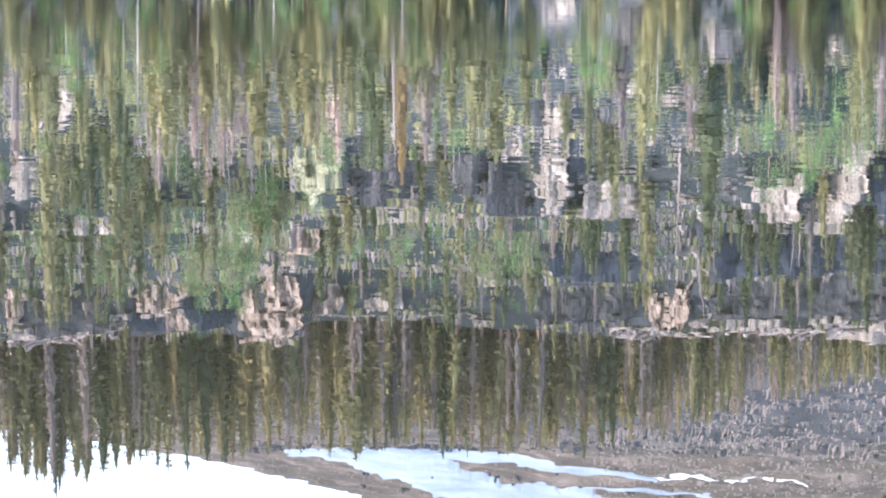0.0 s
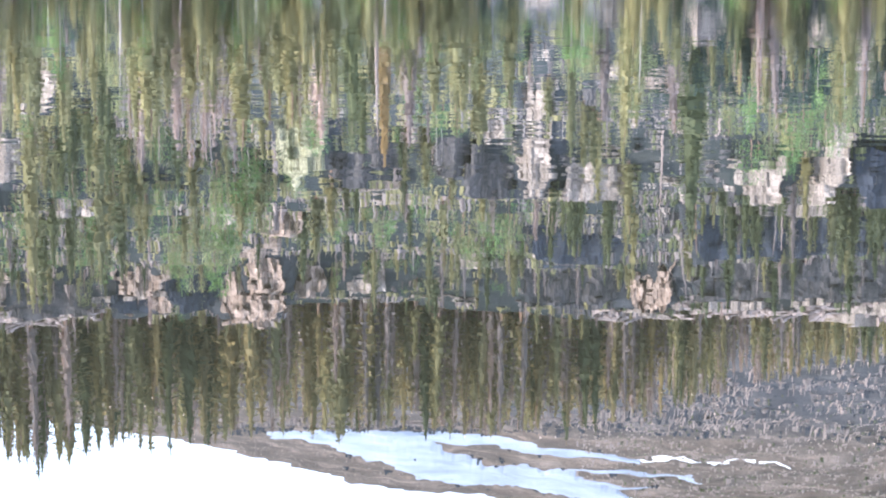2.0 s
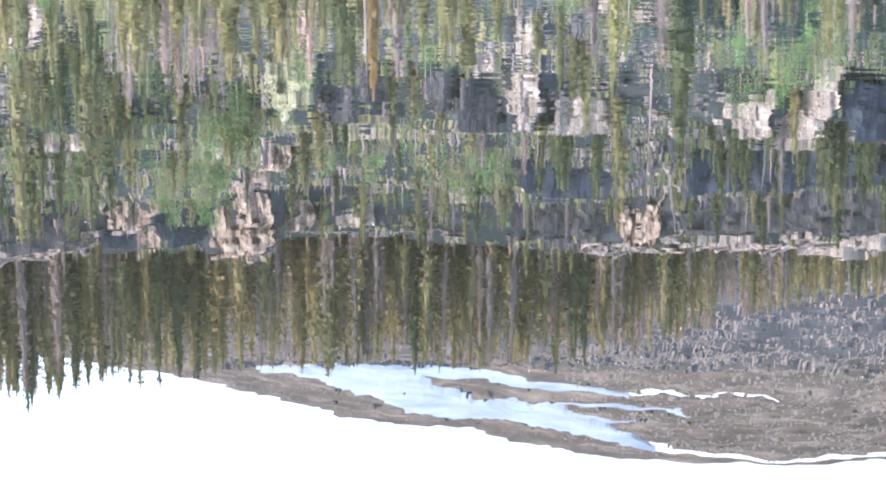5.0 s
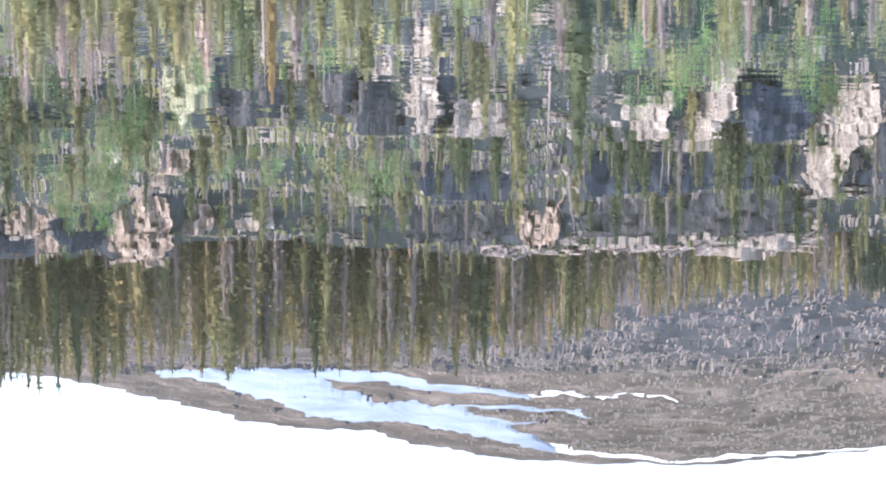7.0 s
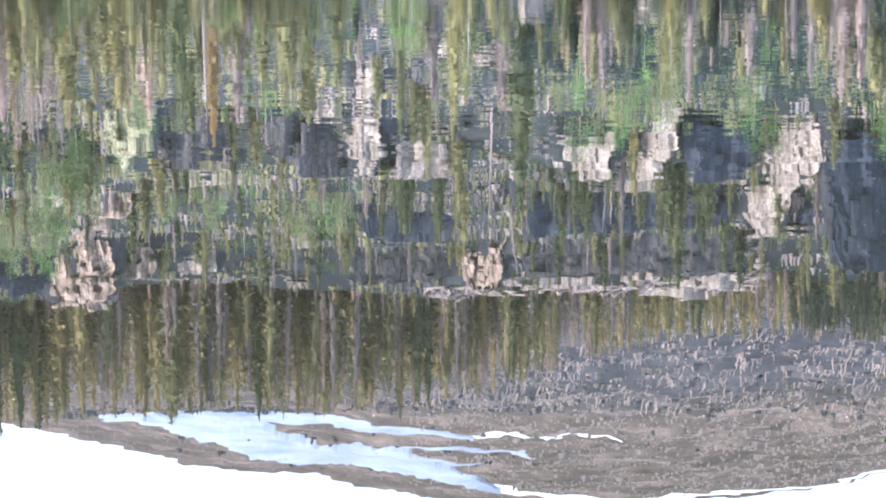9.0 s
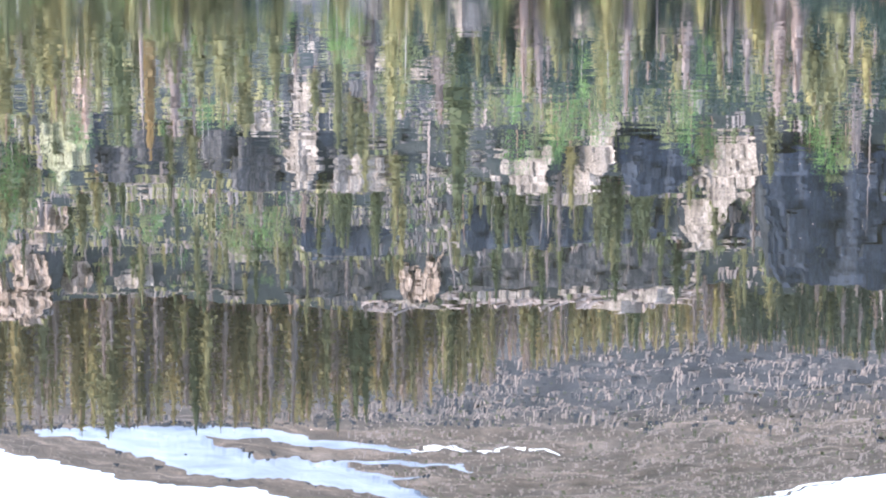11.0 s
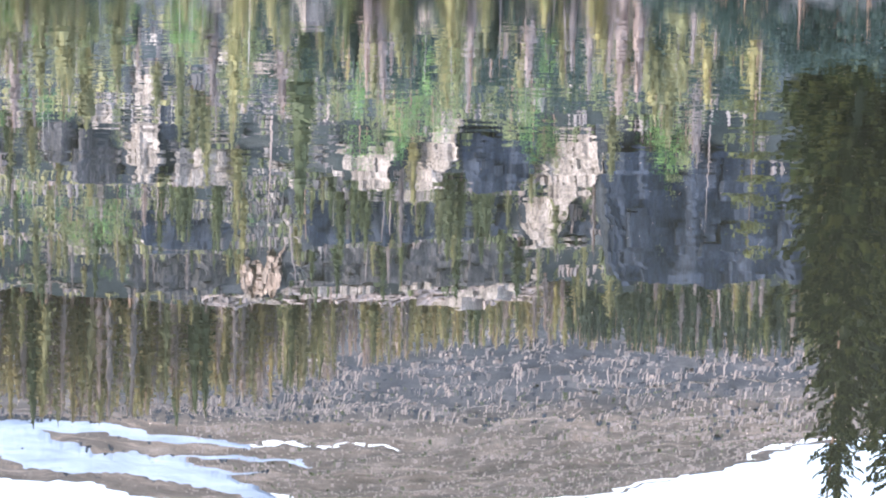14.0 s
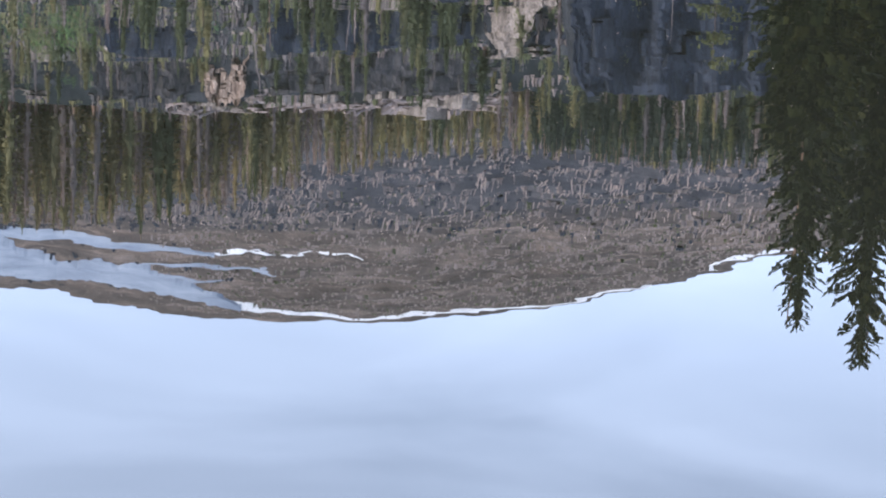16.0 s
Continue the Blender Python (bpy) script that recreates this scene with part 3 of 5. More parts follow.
for tone, thick, rows in [
    ("pale", 0.13, [(10.1, 8.23), (10.61, 7.96), (11.13, 7.79), (11.87, 7.63)]), ("pale", 0.12, [(10.74, 8.18), (11.54, 7.93)]),
    ("pale", 0.09, [(12.82, 6.87), (12.72, 7.25), (12.26, 7.72), (12.09, 8.03)]), ("pale", 0.06, [(11.61, 8.04), (11.49, 8.53), (11.07, 8.69)]),
    ("pale", 0.09, [(4.57, 8.92), (5.02, 8.9), (5.7, 9.02)]), ("pale", 0.08, [(5.8, 8.9), (6.35, 8.75)]), ("pale", 0.1, [(7.17, 8.9), (7.78, 8.78)]),
    ("pale", 0.1, [(8.15, 9.02), (8.93, 9.08)]), ("pale", 0.09, [(8.41, 8.72), (9.71, 8.62), (10.51, 8.61), (11.11, 8.67)]), ("pale", 0.15, [(9.0, 9.02), (9.97, 8.92), (11.07, 8.7)]),
    ("warm", 0.19, [(-4.18, 7.81), (-3.69, 7.53), (-2.88, 7.12)]), ("pale", 0.09, [(-7.53, 8.71), (-6.77, 8.59), (-5.92, 8.48)]), ("pale", 0.09, [(-9.64, 8.81), (-8.85, 9.08)]),
    ("pale", 0.04, [(-2.4, 8.77), (-1.09, 8.84), (0.21, 8.73), (1.15, 8.83)]), ("pale", 0.05, [(-2.23, 6.48), (-1.09, 6.54), (0.62, 6.69)]), ("pale", 0.05, [(-10.1, 9.05), (-8.85, 9.07), (-7.6, 9.1)]),
    ("pale", 0.08, [(3.3, 6.02), (4.5, 6.1)]), ("pale", 0.08, [(3.25, 6.4), (4.2, 6.32), (5.0, 6.36)]), ("pale", 0.06, [(3.4, 6.2), (4.7, 6.22)]), ("pale", 0.09, [(3.85, 5.3), (4.52, 5.36)]), ("pale", 0.1, [(5.45, 6.1), (5.9, 6.25)]),
    ("pale", 0.13, [(7.05, 5.45), (7.2, 5.75), (7.28, 6.0)]), ("pale", 0.1, [(6.48, 5.5), (6.64, 5.85)]),
    ("pale", 0.13, [(6.3, 6.68), (7.6, 6.7), (9.0, 6.72), (10.3, 6.78)]), ("pale", 0.07, [(10.87, 5.43), (10.8, 5.8), (10.5, 6.3)]), ("pale", 0.04, [(1.5, 5.02), (2.05, 5.0)]),
]:
    ledge(rows, thick, tone)

# ---- trees ----
def tapered(path, radii, sides=6):
    """A round limb along a path, as vertices and faces."""
    verts, faces = [], []
    for p, r in zip(path, radii):
        for j in range(sides):
            t = 2 * math.pi * j / sides
            verts.append((p[0] + r * math.cos(t), p[1] + r * math.sin(t), p[2]))
    for i in range(len(path) - 1):
        for j in range(sides):
            faces.append((i * sides + j, i * sides + (j + 1) % sides, (i + 1) * sides + (j + 1) % sides, (i + 1) * sides + j))
    faces.append(tuple(range(sides - 1, -1, -1)))
    faces.append(tuple((len(path) - 1) * sides + j for j in range(sides)))
    return verts, faces


def trunk_mesh(rng, tall, wide, material, lean=0.02, stubs=0):
    n = 7
    sway = [rng.uniform(-lean, lean) * tall for _ in range(2)]
    path, radii = [], []
    for i in range(n + 1):
        t = i / n
        path.append((sway[0] * t * t + rng.uniform(-1, 1) * wide * 0.2, sway[1] * t * t + rng.uniform(-1, 1) * wide * 0.2, tall * t - 0.4 * (i == 0)))
        radii.append(wide * (1.25 if i == 0 else 1.0) * (1 - 0.93 * t))
    verts, faces = tapered(path, radii)
    for _ in range(stubs):
        t = rng.uniform(0.25, 0.97)
        az = rng.uniform(0, 2 * math.pi)
        ln = tall * rng.uniform(0.03, 0.11) * (1.15 - t)+0.2
        c = Vector((sway[0] * t * t, sway[1] * t * t, tall * t))
        d = Vector((math.cos(az), math.sin(az), rng.uniform(-0.5, 0.35)))
        w = wide * (0.10 + 0.16 * (1 - t))
        k = len(verts)
        side = Vector((-d.y, d.x, 0)) * w
        up = Vector((0, 0, w))
        tip = c + d * ln
        verts += [tuple(c + side), tuple(c - side + up), tuple(c - up), tuple(tip)]
        faces += [(k, k + 1, k + 3), (k + 1, k + 2, k + 3), (k + 2, k, k + 3)]
    return mesh_from("trunk", verts, faces, material)


def crown_mesh(rng, tall, wide, start, whorls, arms, blades, material, droop=0.25, power=0.75, gap=0.1, spray=1.0, core=0.0, fat=1.0, lift=0.0):
    """Needled branches in uneven whorls: each a fan of narrow folded sprays."""
    verts, faces = [], []
    if core:
        # the dense inside of the crown
        rings, sides = 14, 6
        for i in range(rings + 1):
            t = i / rings
            r = wide * ((1 - t) ** power * (0.55 + 0.45 * min(1.0, t * 5 + 0.25))) * core * rng.uniform(0.55, 1.4)
            for j in range(sides):
                q = r * rng.uniform(0.7, 1.25) + 0.01
                f = 6.283 * (j + 0.5 * (i % 2)) / sides
                verts.append((q * math.cos(f), q * math.sin(f), tall * (start + (1 - start) * t) + rng.uniform(-0.12, 0.12) * tall / rings))
        for i in range(rings):
            for j in range(sides):
                faces.append((i * sides + j, i * sides + (j + 1) % sides, (i + 1) * sides + (j + 1) % sides, (i + 1) * sides + j))
    for i in range(whorls):
        t = (i + rng.uniform(-0.4, 0.4)) / whorls
        t = min(max(t, 0.0), 0.985)
        z = tall * (start + (1 - start) * t)
        reach = wide * ((1 - t) ** power * (0.55 + 0.45 * min(1.0, t * 5 + 0.25))) + 0.05 * wide
        for j in range(arms):
            if rng.random() < gap:
                continue
            az = 2 * math.pi * (j + rng.uniform(-0.45, 0.45)) / arms + i * 1.3
            ln = reach * rng.uniform(0.55, 1.15)
            out = Vector((math.cos(az), math.sin(az), 0))
            flat = Vector((-out.y, out.x, 0))
            rise = rng.uniform(-droop, droop * 0.35) + 0.35 * t + lift
            for k in range(blades):
                s0 = 0.08 + 0.85 * (k / blades)
                root = out * (ln * s0) + Vector((0, 0, z + ln * s0 * rise - droop * ln * s0 * s0 * 0.5))
                spread = rng.uniform(-1.0, 1.0) if k < blades - 1 else rng.uniform(-0.2, 0.2)
                d = (out + flat * spread + Vector((0, 0, rise - droop * s0 + rng.uniform(-0.35, 0.25)))).normalized()
                bl = (ln * rng.uniform(0.26, 0.46) + 0.08) * spray
                bw = bl * rng.uniform(0.22, 0.36) * fat
                side = d.cross(Vector((rng.uniform(-0.4, 0.4), rng.uniform(-0.4, 0.4), 1))).normalized() * bw
                sag = Vector((0, 0, -bw * 0.5))
                m = root + d * bl * 0.5
                b = len(verts)
                verts += [tuple(root), tuple(m + side + sag), tuple(root + d * bl), tuple(m - side + sag)]
                faces += [(b, b + 1, b + 2), (b, b + 2, b + 3)]
    # the leader
    b = len(verts)
    w = wide * 0.05
    verts += [(w, 0, tall * 0.94), (-w, w, tall * 0.94), (-w, -w, tall * 0.94), (0, 0, tall * 1.01)]
    faces += [(b, b + 1, b + 3), (b + 1, b + 2, b + 3), (b + 2, b, b + 3)]
    return mesh_from("crown", verts, faces, material)


def leafy_mesh(rng, tall, wide, clumps, leaves, material):
    """A broad-leaved crown: loose clumps of small leaf sprays with gaps between."""
    verts, faces = [], []
    for _ in range(clumps):
        az, t = rng.uniform(0, 2 * math.pi), rng.uniform(0.15, 1.0)
        rad = wide * math.sqrt(rng.random()) * (1.0 - 0.65 * t * t)
        c = Vector((rad * math.cos(az), rad * math.sin(az), tall * t))
        cs = wide * rng.uniform(0.18, 0.38)
        for _ in range(leaves):
            p = c + Vector((rng.gauss(0, 0.5), rng.gauss(0, 0.5), rng.gauss(0, 0.42))) * cs
            d = Vector((rng.gauss(0, 1), rng.gauss(0, 1), rng.gauss(0, 0.7))).normalized()
            s = d.cross(Vector((rng.gauss(0, 1), rng.gauss(0, 1), rng.gauss(0, 1)))).normalized()
            q = cs * rng.uniform(0.14, 0.30)
            b = len(verts)
            verts += [tuple(p - d * q), tuple(p + s * q * 0.6), tuple(p + d * q), tuple(p - s * q * 0.6)]
            faces += [(b, b + 1, b + 2, b + 3)]
    return mesh_from("crown", verts, faces, material)


def tree(name, label, category, parts_):
    base = new(name)
    base.empty_display_size = 0.5
    tagged(base, label, category)
    for nm, me in parts_:
        part(nm, me, base)
    return base


rng = random.Random(11)
PROTO = {"pine": [], "spruce": [], "snag": [], "shrub": [], "rust": [], "dead": [], "bush": [], "sapling": [], "aspen": [], "fir": [], "ochre": [], "pale": []}
# every kind is modelled 10 m tall and scaled as it is planted
for i in range(5):
    PROTO["pine"].append(tree("pine_tree", "tall narrow olive-green pine standing on the slope", "pine tree",
        [("trunk", trunk_mesh(rng, 10, 0.14, M_BARK)), ("crown", crown_mesh(rng, 10, rng.uniform(0.85, 1.15), rng.uniform(0.05, 0.2), 25, 6, 3, M_PINE, 0.55, 0.55, 0.10, 1.15, 0.42))]))
for i in range(4):
    PROTO["ochre"].append(tree("ochre_pine", "thin olive-brown pine in a dense stand", "pine tree",
        [("trunk", trunk_mesh(rng, 10, 0.14, M_BARK)), ("crown", crown_mesh(rng, 10, rng.uniform(0.8, 1.1), rng.uniform(0.05, 0.2), 25, 6, 3, M_OCHRE, 0.5, 0.55, 0.14, 1.1, 0.38))]))
for i in range(4):
    PROTO["spruce"].append(tree("spruce_tree", "dark green spruce with drooping branches on the slope", "spruce tree",
        [("trunk", trunk_mesh(rng, 10, 0.15, M_BARK)), ("crown", crown_mesh(rng, 10, rng.uniform(0.95, 1.25), 0.05, 25, 6, 3, M_SPRUCE, 0.6, 0.7, 0.1, 1.15, 0.42))]))
for i in range(4):
    PROTO["snag"].append(tree("dead_snag", "bare bleached grey trunk of a dead pine", "dead tree",
        [("trunk", trunk_mesh(rng, 10, rng.uniform(0.10, 0.15), M_GREY, 0.04, 30))]))
for i in range(3):
    PROTO["dead"].append(tree("dead_pine", "dead pine with bare greyish brown branches", "dead tree",
        [("trunk", trunk_mesh(rng, 10, 0.13, M_BARK, 0.02, 0)), ("branches", crown_mesh(rng, 10, rng.uniform(0.7, 0.95), 0.08, 26, 6, 3, M_TWIG, 0.5, 0.5, 0.16, 1.0, 0.36))]))
for i in range(4):
    PROTO["shrub"].append(tree("shrub", "bright green leafy shrub growing between the rocks", "shrub",
        [("stem", trunk_mesh(rng, 8, 0.2, M_BARK, 0.03)), ("crown", leafy_mesh(rng, 10, 3.4, 28, 16, M_LEAF if i % 2 else M_FRESH))]))
for i in range(1):
    PROTO["rust"].append(tree("rusty_pine", "dying pine with rusty orange needles", "pine tree",
        [("trunk", trunk_mesh(rng, 10, 0.14, M_BARK)), ("crown", crown_mesh(rng, 10, 1.0, 0.2, 24, 6, 4, M_RUST, 0.35, 0.6, 0.25, 0.8, 0.5))]))
for i in range(2):
    PROTO["pale"].append(tree("pale_shrub", "pale green leafy shrub among white stems", "shrub",
        [("stem", trunk_mesh(rng, 8, 0.2, M_WHITE, 0.03)), ("crown", leafy_mesh(rng, 10, 3.2, 26, 15, M_PALE))]))
for i in range(3):
    PROTO["bush"].append(tree("dark_bush", "dense bush by the water, leaves toned dark for shade", "bush",
        [("stem", trunk_mesh(rng, 7, 0.2, M_BARK, 0.03)), ("crown", leafy_mesh(rng, 9.5, 4.2, 30, 20, M_SHADE))]))
for i in range(2):
    PROTO["sapling"].append(tree("white_sapling", "thin whitish bare sapling on the slope", "sapling",
        [("trunk", trunk_mesh(rng, 10, 0.17, M_WHITE, 0.05, 8))]))
for i in range(3):
    PROTO["aspen"].append(tree("aspen_tree", "bright fresh green leafy aspen by the shore", "aspen tree",
        [("trunk", trunk_mesh(rng, 9, 0.13, M_WHITE, 0.03, 6)), ("crown", leafy_mesh(rng, 10, 1.7, 34, 26, M_LEAF if i else M_FRESH))]))
# the kind fir is spruce in shade, the shade put into its needles
for i in range(3):
    PROTO["fir"].append(tree("fir_tree", "spruce with dense hanging branches, shade put into its dark needles", "fir tree",
        [("trunk", trunk_mesh(rng, 10, 0.15, M_BARK)), ("crown", crown_mesh(rng, 10, rng.uniform(1.0, 1.3), 0.03, 25, 6, 3, M_SHADED_SPRUCE, 0.6, 0.7, 0.1, 1.2, 0.45))]))
USED = {k: 0 for k in PROTO}


def in_gap(x, y):
    """The open shore before the pale boulders, where nothing tall grows."""
    r, a = math.hypot(x, y), math.degrees(math.atan2(x, y))
    return 100.0 < r < 128.0 and (2.15 < a < 3.0 or 3.9 < a < 4.55 or 5.7 < a < 6.75 or 8.55 < a < 9.25)


def plant(kind, x, y, tall, group, wide=1.0, sink=0.15):
    """Sets a tree of that kind and height at a place; the first of each model is the model itself."""
    if in_gap(x, y):
        return None
    k = USED[kind]
    USED[kind] += 1
    pool = PROTO[kind]
    src = pool[k % len(pool)]
    s = tall / 10.0
    m = Matrix.Translation((x, y, height(x, y) - sink)) @ Matrix.Rotation(rng.uniform(0, 6.28), 4, "Z") @ Matrix.Rotation(radians(rng.uniform(-2, 2)), 4, "X")
    size = (s * wide * rng.uniform(0.85, 1.15), s * wide * rng.uniform(0.85, 1.15), s)
    ob = src if k < len(pool) else copy_thing(src, m)
    ob.matrix_basis = m @ Matrix.Diagonal((*size, 1))
    ob["group"] = group
    return ob


def woods(name, label, spots):
    """Many trees too close together to tell apart, in one mesh: rows of kind, x, y, height, breadth."""
    verts, faces, slots, mats = [], [], [], []
    for kind, x, y, tall, wide in spots:
        if in_gap(x, y):
            continue
        src = PROTO[kind][rng.randrange(len(PROTO[kind]))]
        s = tall / 10.0
        m = Matrix.Translation((x, y, height(x, y) - 0.2)) @ Matrix.Rotation(rng.uniform(0, 6.28), 4, "Z") @ Matrix.Diagonal((s * wide, s * wide, s, 1))
        for child in src.children:
            me = child.data
            if me.materials[0] not in mats:
                mats.append(me.materials[0])
            co = np.empty(len(me.vertices) * 3)
            me.vertices.foreach_get("co", co)
            co = co.reshape(-1, 3) @ np.array(m.to_3x3()).T + np.array(m.translation)
            b = len(verts)
            verts.extend(map(tuple, co))
            faces.extend(tuple(v + b for v in p.vertices) for p in me.polygons)
            slots.extend([mats.index(me.materials[0])] * len(me.polygons))
    me = mesh_from(name, verts, faces, mats[0])
    for x in mats[1:]:
        me.materials.append(x)
    me.polygons.foreach_set("material_index", slots)
    return tagged(new(name, me), label, "forest", kind="stuff")


def at(a, r):
    return r * math.sin(radians(a)), r * math.cos(radians(a))


def top_height(a, e, r):
    """How tall a tree at distance r is whose tip stands at the height angle e."""
    x, y = at(a, r)
    return r * math.tan(radians(e)) - 2.0 - height(x, y)


# the forest on the bench above the cliffs
BENCH_KINDS = ["pine", "spruce", "dead", "snag", "fir", "ochre"]
behind = []
for i in range(640):
    r = 252.5 + 60 * (i / 640.0) ** 1.3 + rng.uniform(-1.2, 1.2)
    a = rng.uniform(-12.5, 20.5)
    e = table(a, TREETOPS) - abs(rng.gauss(0, (0.3 if a < -4 else 0.42) if a < 6 else 0.22)) + rng.uniform(0, 0.1)
    tall = max(3.5, min(17.0, top_height(a, e, r)))
    low = i % 5 < 2 and r < 285
    if low:
        tall *= rng.uniform(0.3, 0.75)
    kind = rng.choices(BENCH_KINDS, [0.3, 0.02, 0.3, 0.02, 0.0, 0.36] if a < 6 else [0.26, 0.1, 0.3, 0.02, 0.02, 0.3] if a < 12.6 else [0.08, 0.2, 0.03, 0.0, 0.61, 0.08])[0]
    if i < 130:
        plant(kind, *at(a, r), tall, "forest on the bench", (1.6 if low else 1.15) if a < 6 else 1.3)
    else:
        behind.append((kind, *at(a, r), tall, rng.uniform(0.9, 1.4) * (1.5 if low else 1.0) * (1.0 if a < 6 else 1.15)))
# the tall tips against the sky
for a, e in [(-9.9, 12.2), (-9.7, 12.05), (-9.3, 12.3), (-8.5, 12.35), (-7.5, 12.15), (-6.9, 12.0), (-6.6, 12.15), (-5.5, 12.1), (-4.6, 12.05), (-4.1, 12.0), (-9.55, 12.35), (-8.92, 12.82), (-8.75, 12.6), (-8.14, 12.5), (-7.85, 12.3), (-7.23, 12.1), (-6.33, 12.25), (-5.94, 12.27), (-5.02, 12.15), (-3.32, 11.95), (-2.02, 12.15), (-1.9, 12.0), (-0.05, 12.1), (0.55, 12.0), (3.24, 12.05), (3.9, 11.9), (1.7, 11.95)]:
    r = rng.uniform(254, 262)
    plant("pine" if rng.random() < 0.6 else "spruce", *at(a, r), top_height(a, e + 0.06, r), "forest on the bench", 1.2)
for i in range(14):
    a, r = rng.uniform(5.7, 6.15), rng.uniform(252, 262)
    behind.append((rng.choice(("pine", "spruce", "dead")), *at(a, r), top_height(a, table(a, TREETOPS) - rng.uniform(0, 0.5), r), 0.9))
for i in range(130):
    a, r = rng.uniform(-12.0, 6.0), rng.uniform(253, 285)
    tall = max(3.0, top_height(a, table(a, TREETOPS) - abs(rng.gauss(0, 0.5)), r)) * rng.uniform(0.6, 1.0)
    behind.append((rng.choices(["dead", "ochre"], [0.45, 0.55])[0], *at(a, r), tall, rng.uniform(1.2, 1.8)))
for i in range(170):
    a, r = rng.uniform(0.0, 12.5), rng.uniform(254, 285)
    tall = max(3.0, top_height(a, table(a, TREETOPS) - abs(rng.gauss(0, 0.22)), r)) * rng.uniform(0.75, 1.0)
    behind.append((rng.choices(["dead", "ochre", "pine", "spruce"], [0.36, 0.34, 0.2, 0.1])[0], *at(a, r), tall, rng.uniform(1.2, 1.8)))
for i in range(140):
    a = rng.uniform(12.3, 20.5)
    near = i < 40
    r = rng.uniform(246, 256) if near else rng.uniform(254, 292)
    tall = rng.uniform(2.5, 5.5) if near else max(3.0, top_height(a, table(a, TREETOPS) - abs(rng.gauss(0, 0.25)), r))
    behind.append((rng.choices(["fir", "spruce", "dead"], [0.75, 0.21, 0.04])[0], *at(a, r), tall, rng.uniform(1.3, 2.0)))
woods("forest", "dense olive and brown pine forest on the bench", behind)

# trees that stand out on the slope: kind, heading, height angle of the tip, distance, breadth
HEROES = [
    ("pine", 6.11, 7.84, 136, 1.2), ("rust", -0.95, 5.89, 126, 1.0), ("pine", -8.97, 9.1, 165, 0.9), ("pine", -7.43, 8.65, 160, 1.25), ("snag", -4.95, 6.25, 140, 1.0),
    ("snag", -4.6, 4.6, 122, 1.0), ("snag", -6.04, 5.86, 135, 1.3), ("snag", -5.6, 5.6, 131, 1.0), ("snag", -5.2, 6.0, 138, 1.2), ("dead", -5.4, 5.9, 134, 1.0),
    ("dead", -4.4, 5.6, 133, 1.0), ("snag", -6.7, 5.7, 130, 1.1), ("pine", 3.32, 5.75, 124, 1.0), ("pine", 4.5, 6.05, 133, 0.9), ("pine", 1.38, 6.4, 186, 1.0),
    ("pine", 1.75, 6.5, 187, 0.9), ("snag", 1.91, 8.85, 212, 0.7), ("pine", 0.08, 9.24, 214, 0.9), ("snag", 5.41, 7.7, 178, 0.8), ("pine", -4.16, 4.6, 118, 1.0),
    ("pine", -3.0, 4.6, 117, 1.2), ("pine", -2.3, 4.4, 119, 0.9), ("snag", 1.05, 4.3, 116, 1.2), ("pine", 0.6, 4.4, 117, 1.0), ("pine", 14.53, 5.35, 119, 1.9),
    ("pine", 14.2, 5.1, 117, 1.7), ("pine", 13.4, 4.9, 116, 1.7), ("pine", 15.28, 4.85, 104, 1.6), ("snag", 11.32, 4.0, 114, 1.5), ("snag", 10.6, 3.7, 113, 1.2),
    ("snag", 12.0, 3.9, 114, 1.2), ("pine", 8.5, 4.15, 116, 1.3), ("pine", -8.3, 5.4, 126, 1.1), ("pine", -9.4, 5.0, 122, 1.1), ("pine", -7.6, 4.7, 118, 1.0),
    ("snag", -9.7, 5.3, 121, 1.0), ("pine", 2.6, 9.3, 222, 0.8), ("dead", 0.9, 9.2, 222, 0.9), ("pine", -1.2, 9.1, 224, 0.9), ("spruce", 4.1, 8.6, 210, 0.9),
    ("spruce", 3.6, 8.7, 214, 0.9), ("snag", 15.4, 7.6, 178, 0.5), ("pine", 11.6, 9.2, 236, 0.8), ("pine", 12.6, 9.3, 240, 0.8),
]
HEROES += [("aspen", rng.uniform(-10, 4.5), rng.uniform(2.8, 3.9), rng.uniform(112, 116), rng.uniform(0.9, 1.3)) for i in range(16)]
HEROES += [("spruce", a + 0.12, 7.5, 134, 1.3) for a in (5.95,)]
HEROES += [("aspen", 3.3, 3.7, 117, 1.0), ("aspen", 3.6, 3.9, 116, 1.0), ("aspen", 3.84, 3.8, 118, 0.9), ("aspen", 0.2, 3.6, 114, 1.4), ("aspen", 0.9, 4.1, 115, 1.3), ("aspen", 1.5, 3.5, 113, 1.5), ("aspen", 1.95, 3.9, 116, 1.2), ("aspen", -0.6, 3.4, 113, 1.4), ("aspen", -1.6, 3.5, 114, 1.3), ("aspen", 8.9, 4.6, 128, 0.9), ("aspen", 9.8, 4.8, 130, 1.0), ("aspen", 12.7, 4.5, 126, 0.9),
           ("aspen", 7.4, 4.9, 132, 0.9), ("aspen", 11.2, 5.2, 138, 1.0), ("aspen", -2.1, 4.8, 126, 0.8), ("aspen", 2.9, 4.4, 122, 0.8), ("aspen", -0.4, 4.9, 128, 0.8)]
for i in range(18):
    a = rng.uniform(-6.95, -5.8) if i < 6 else rng.uniform(-5.35, -4.0)
    HEROES.append(("dead", a, rng.uniform(4.6, 6.1), rng.uniform(120, 136), rng.uniform(1.3, 1.9)))
for kind, a, e, r, wide in HEROES:
    plant(kind, *at(a, r), top_height(a, e, r), "trees on the slope", wide)

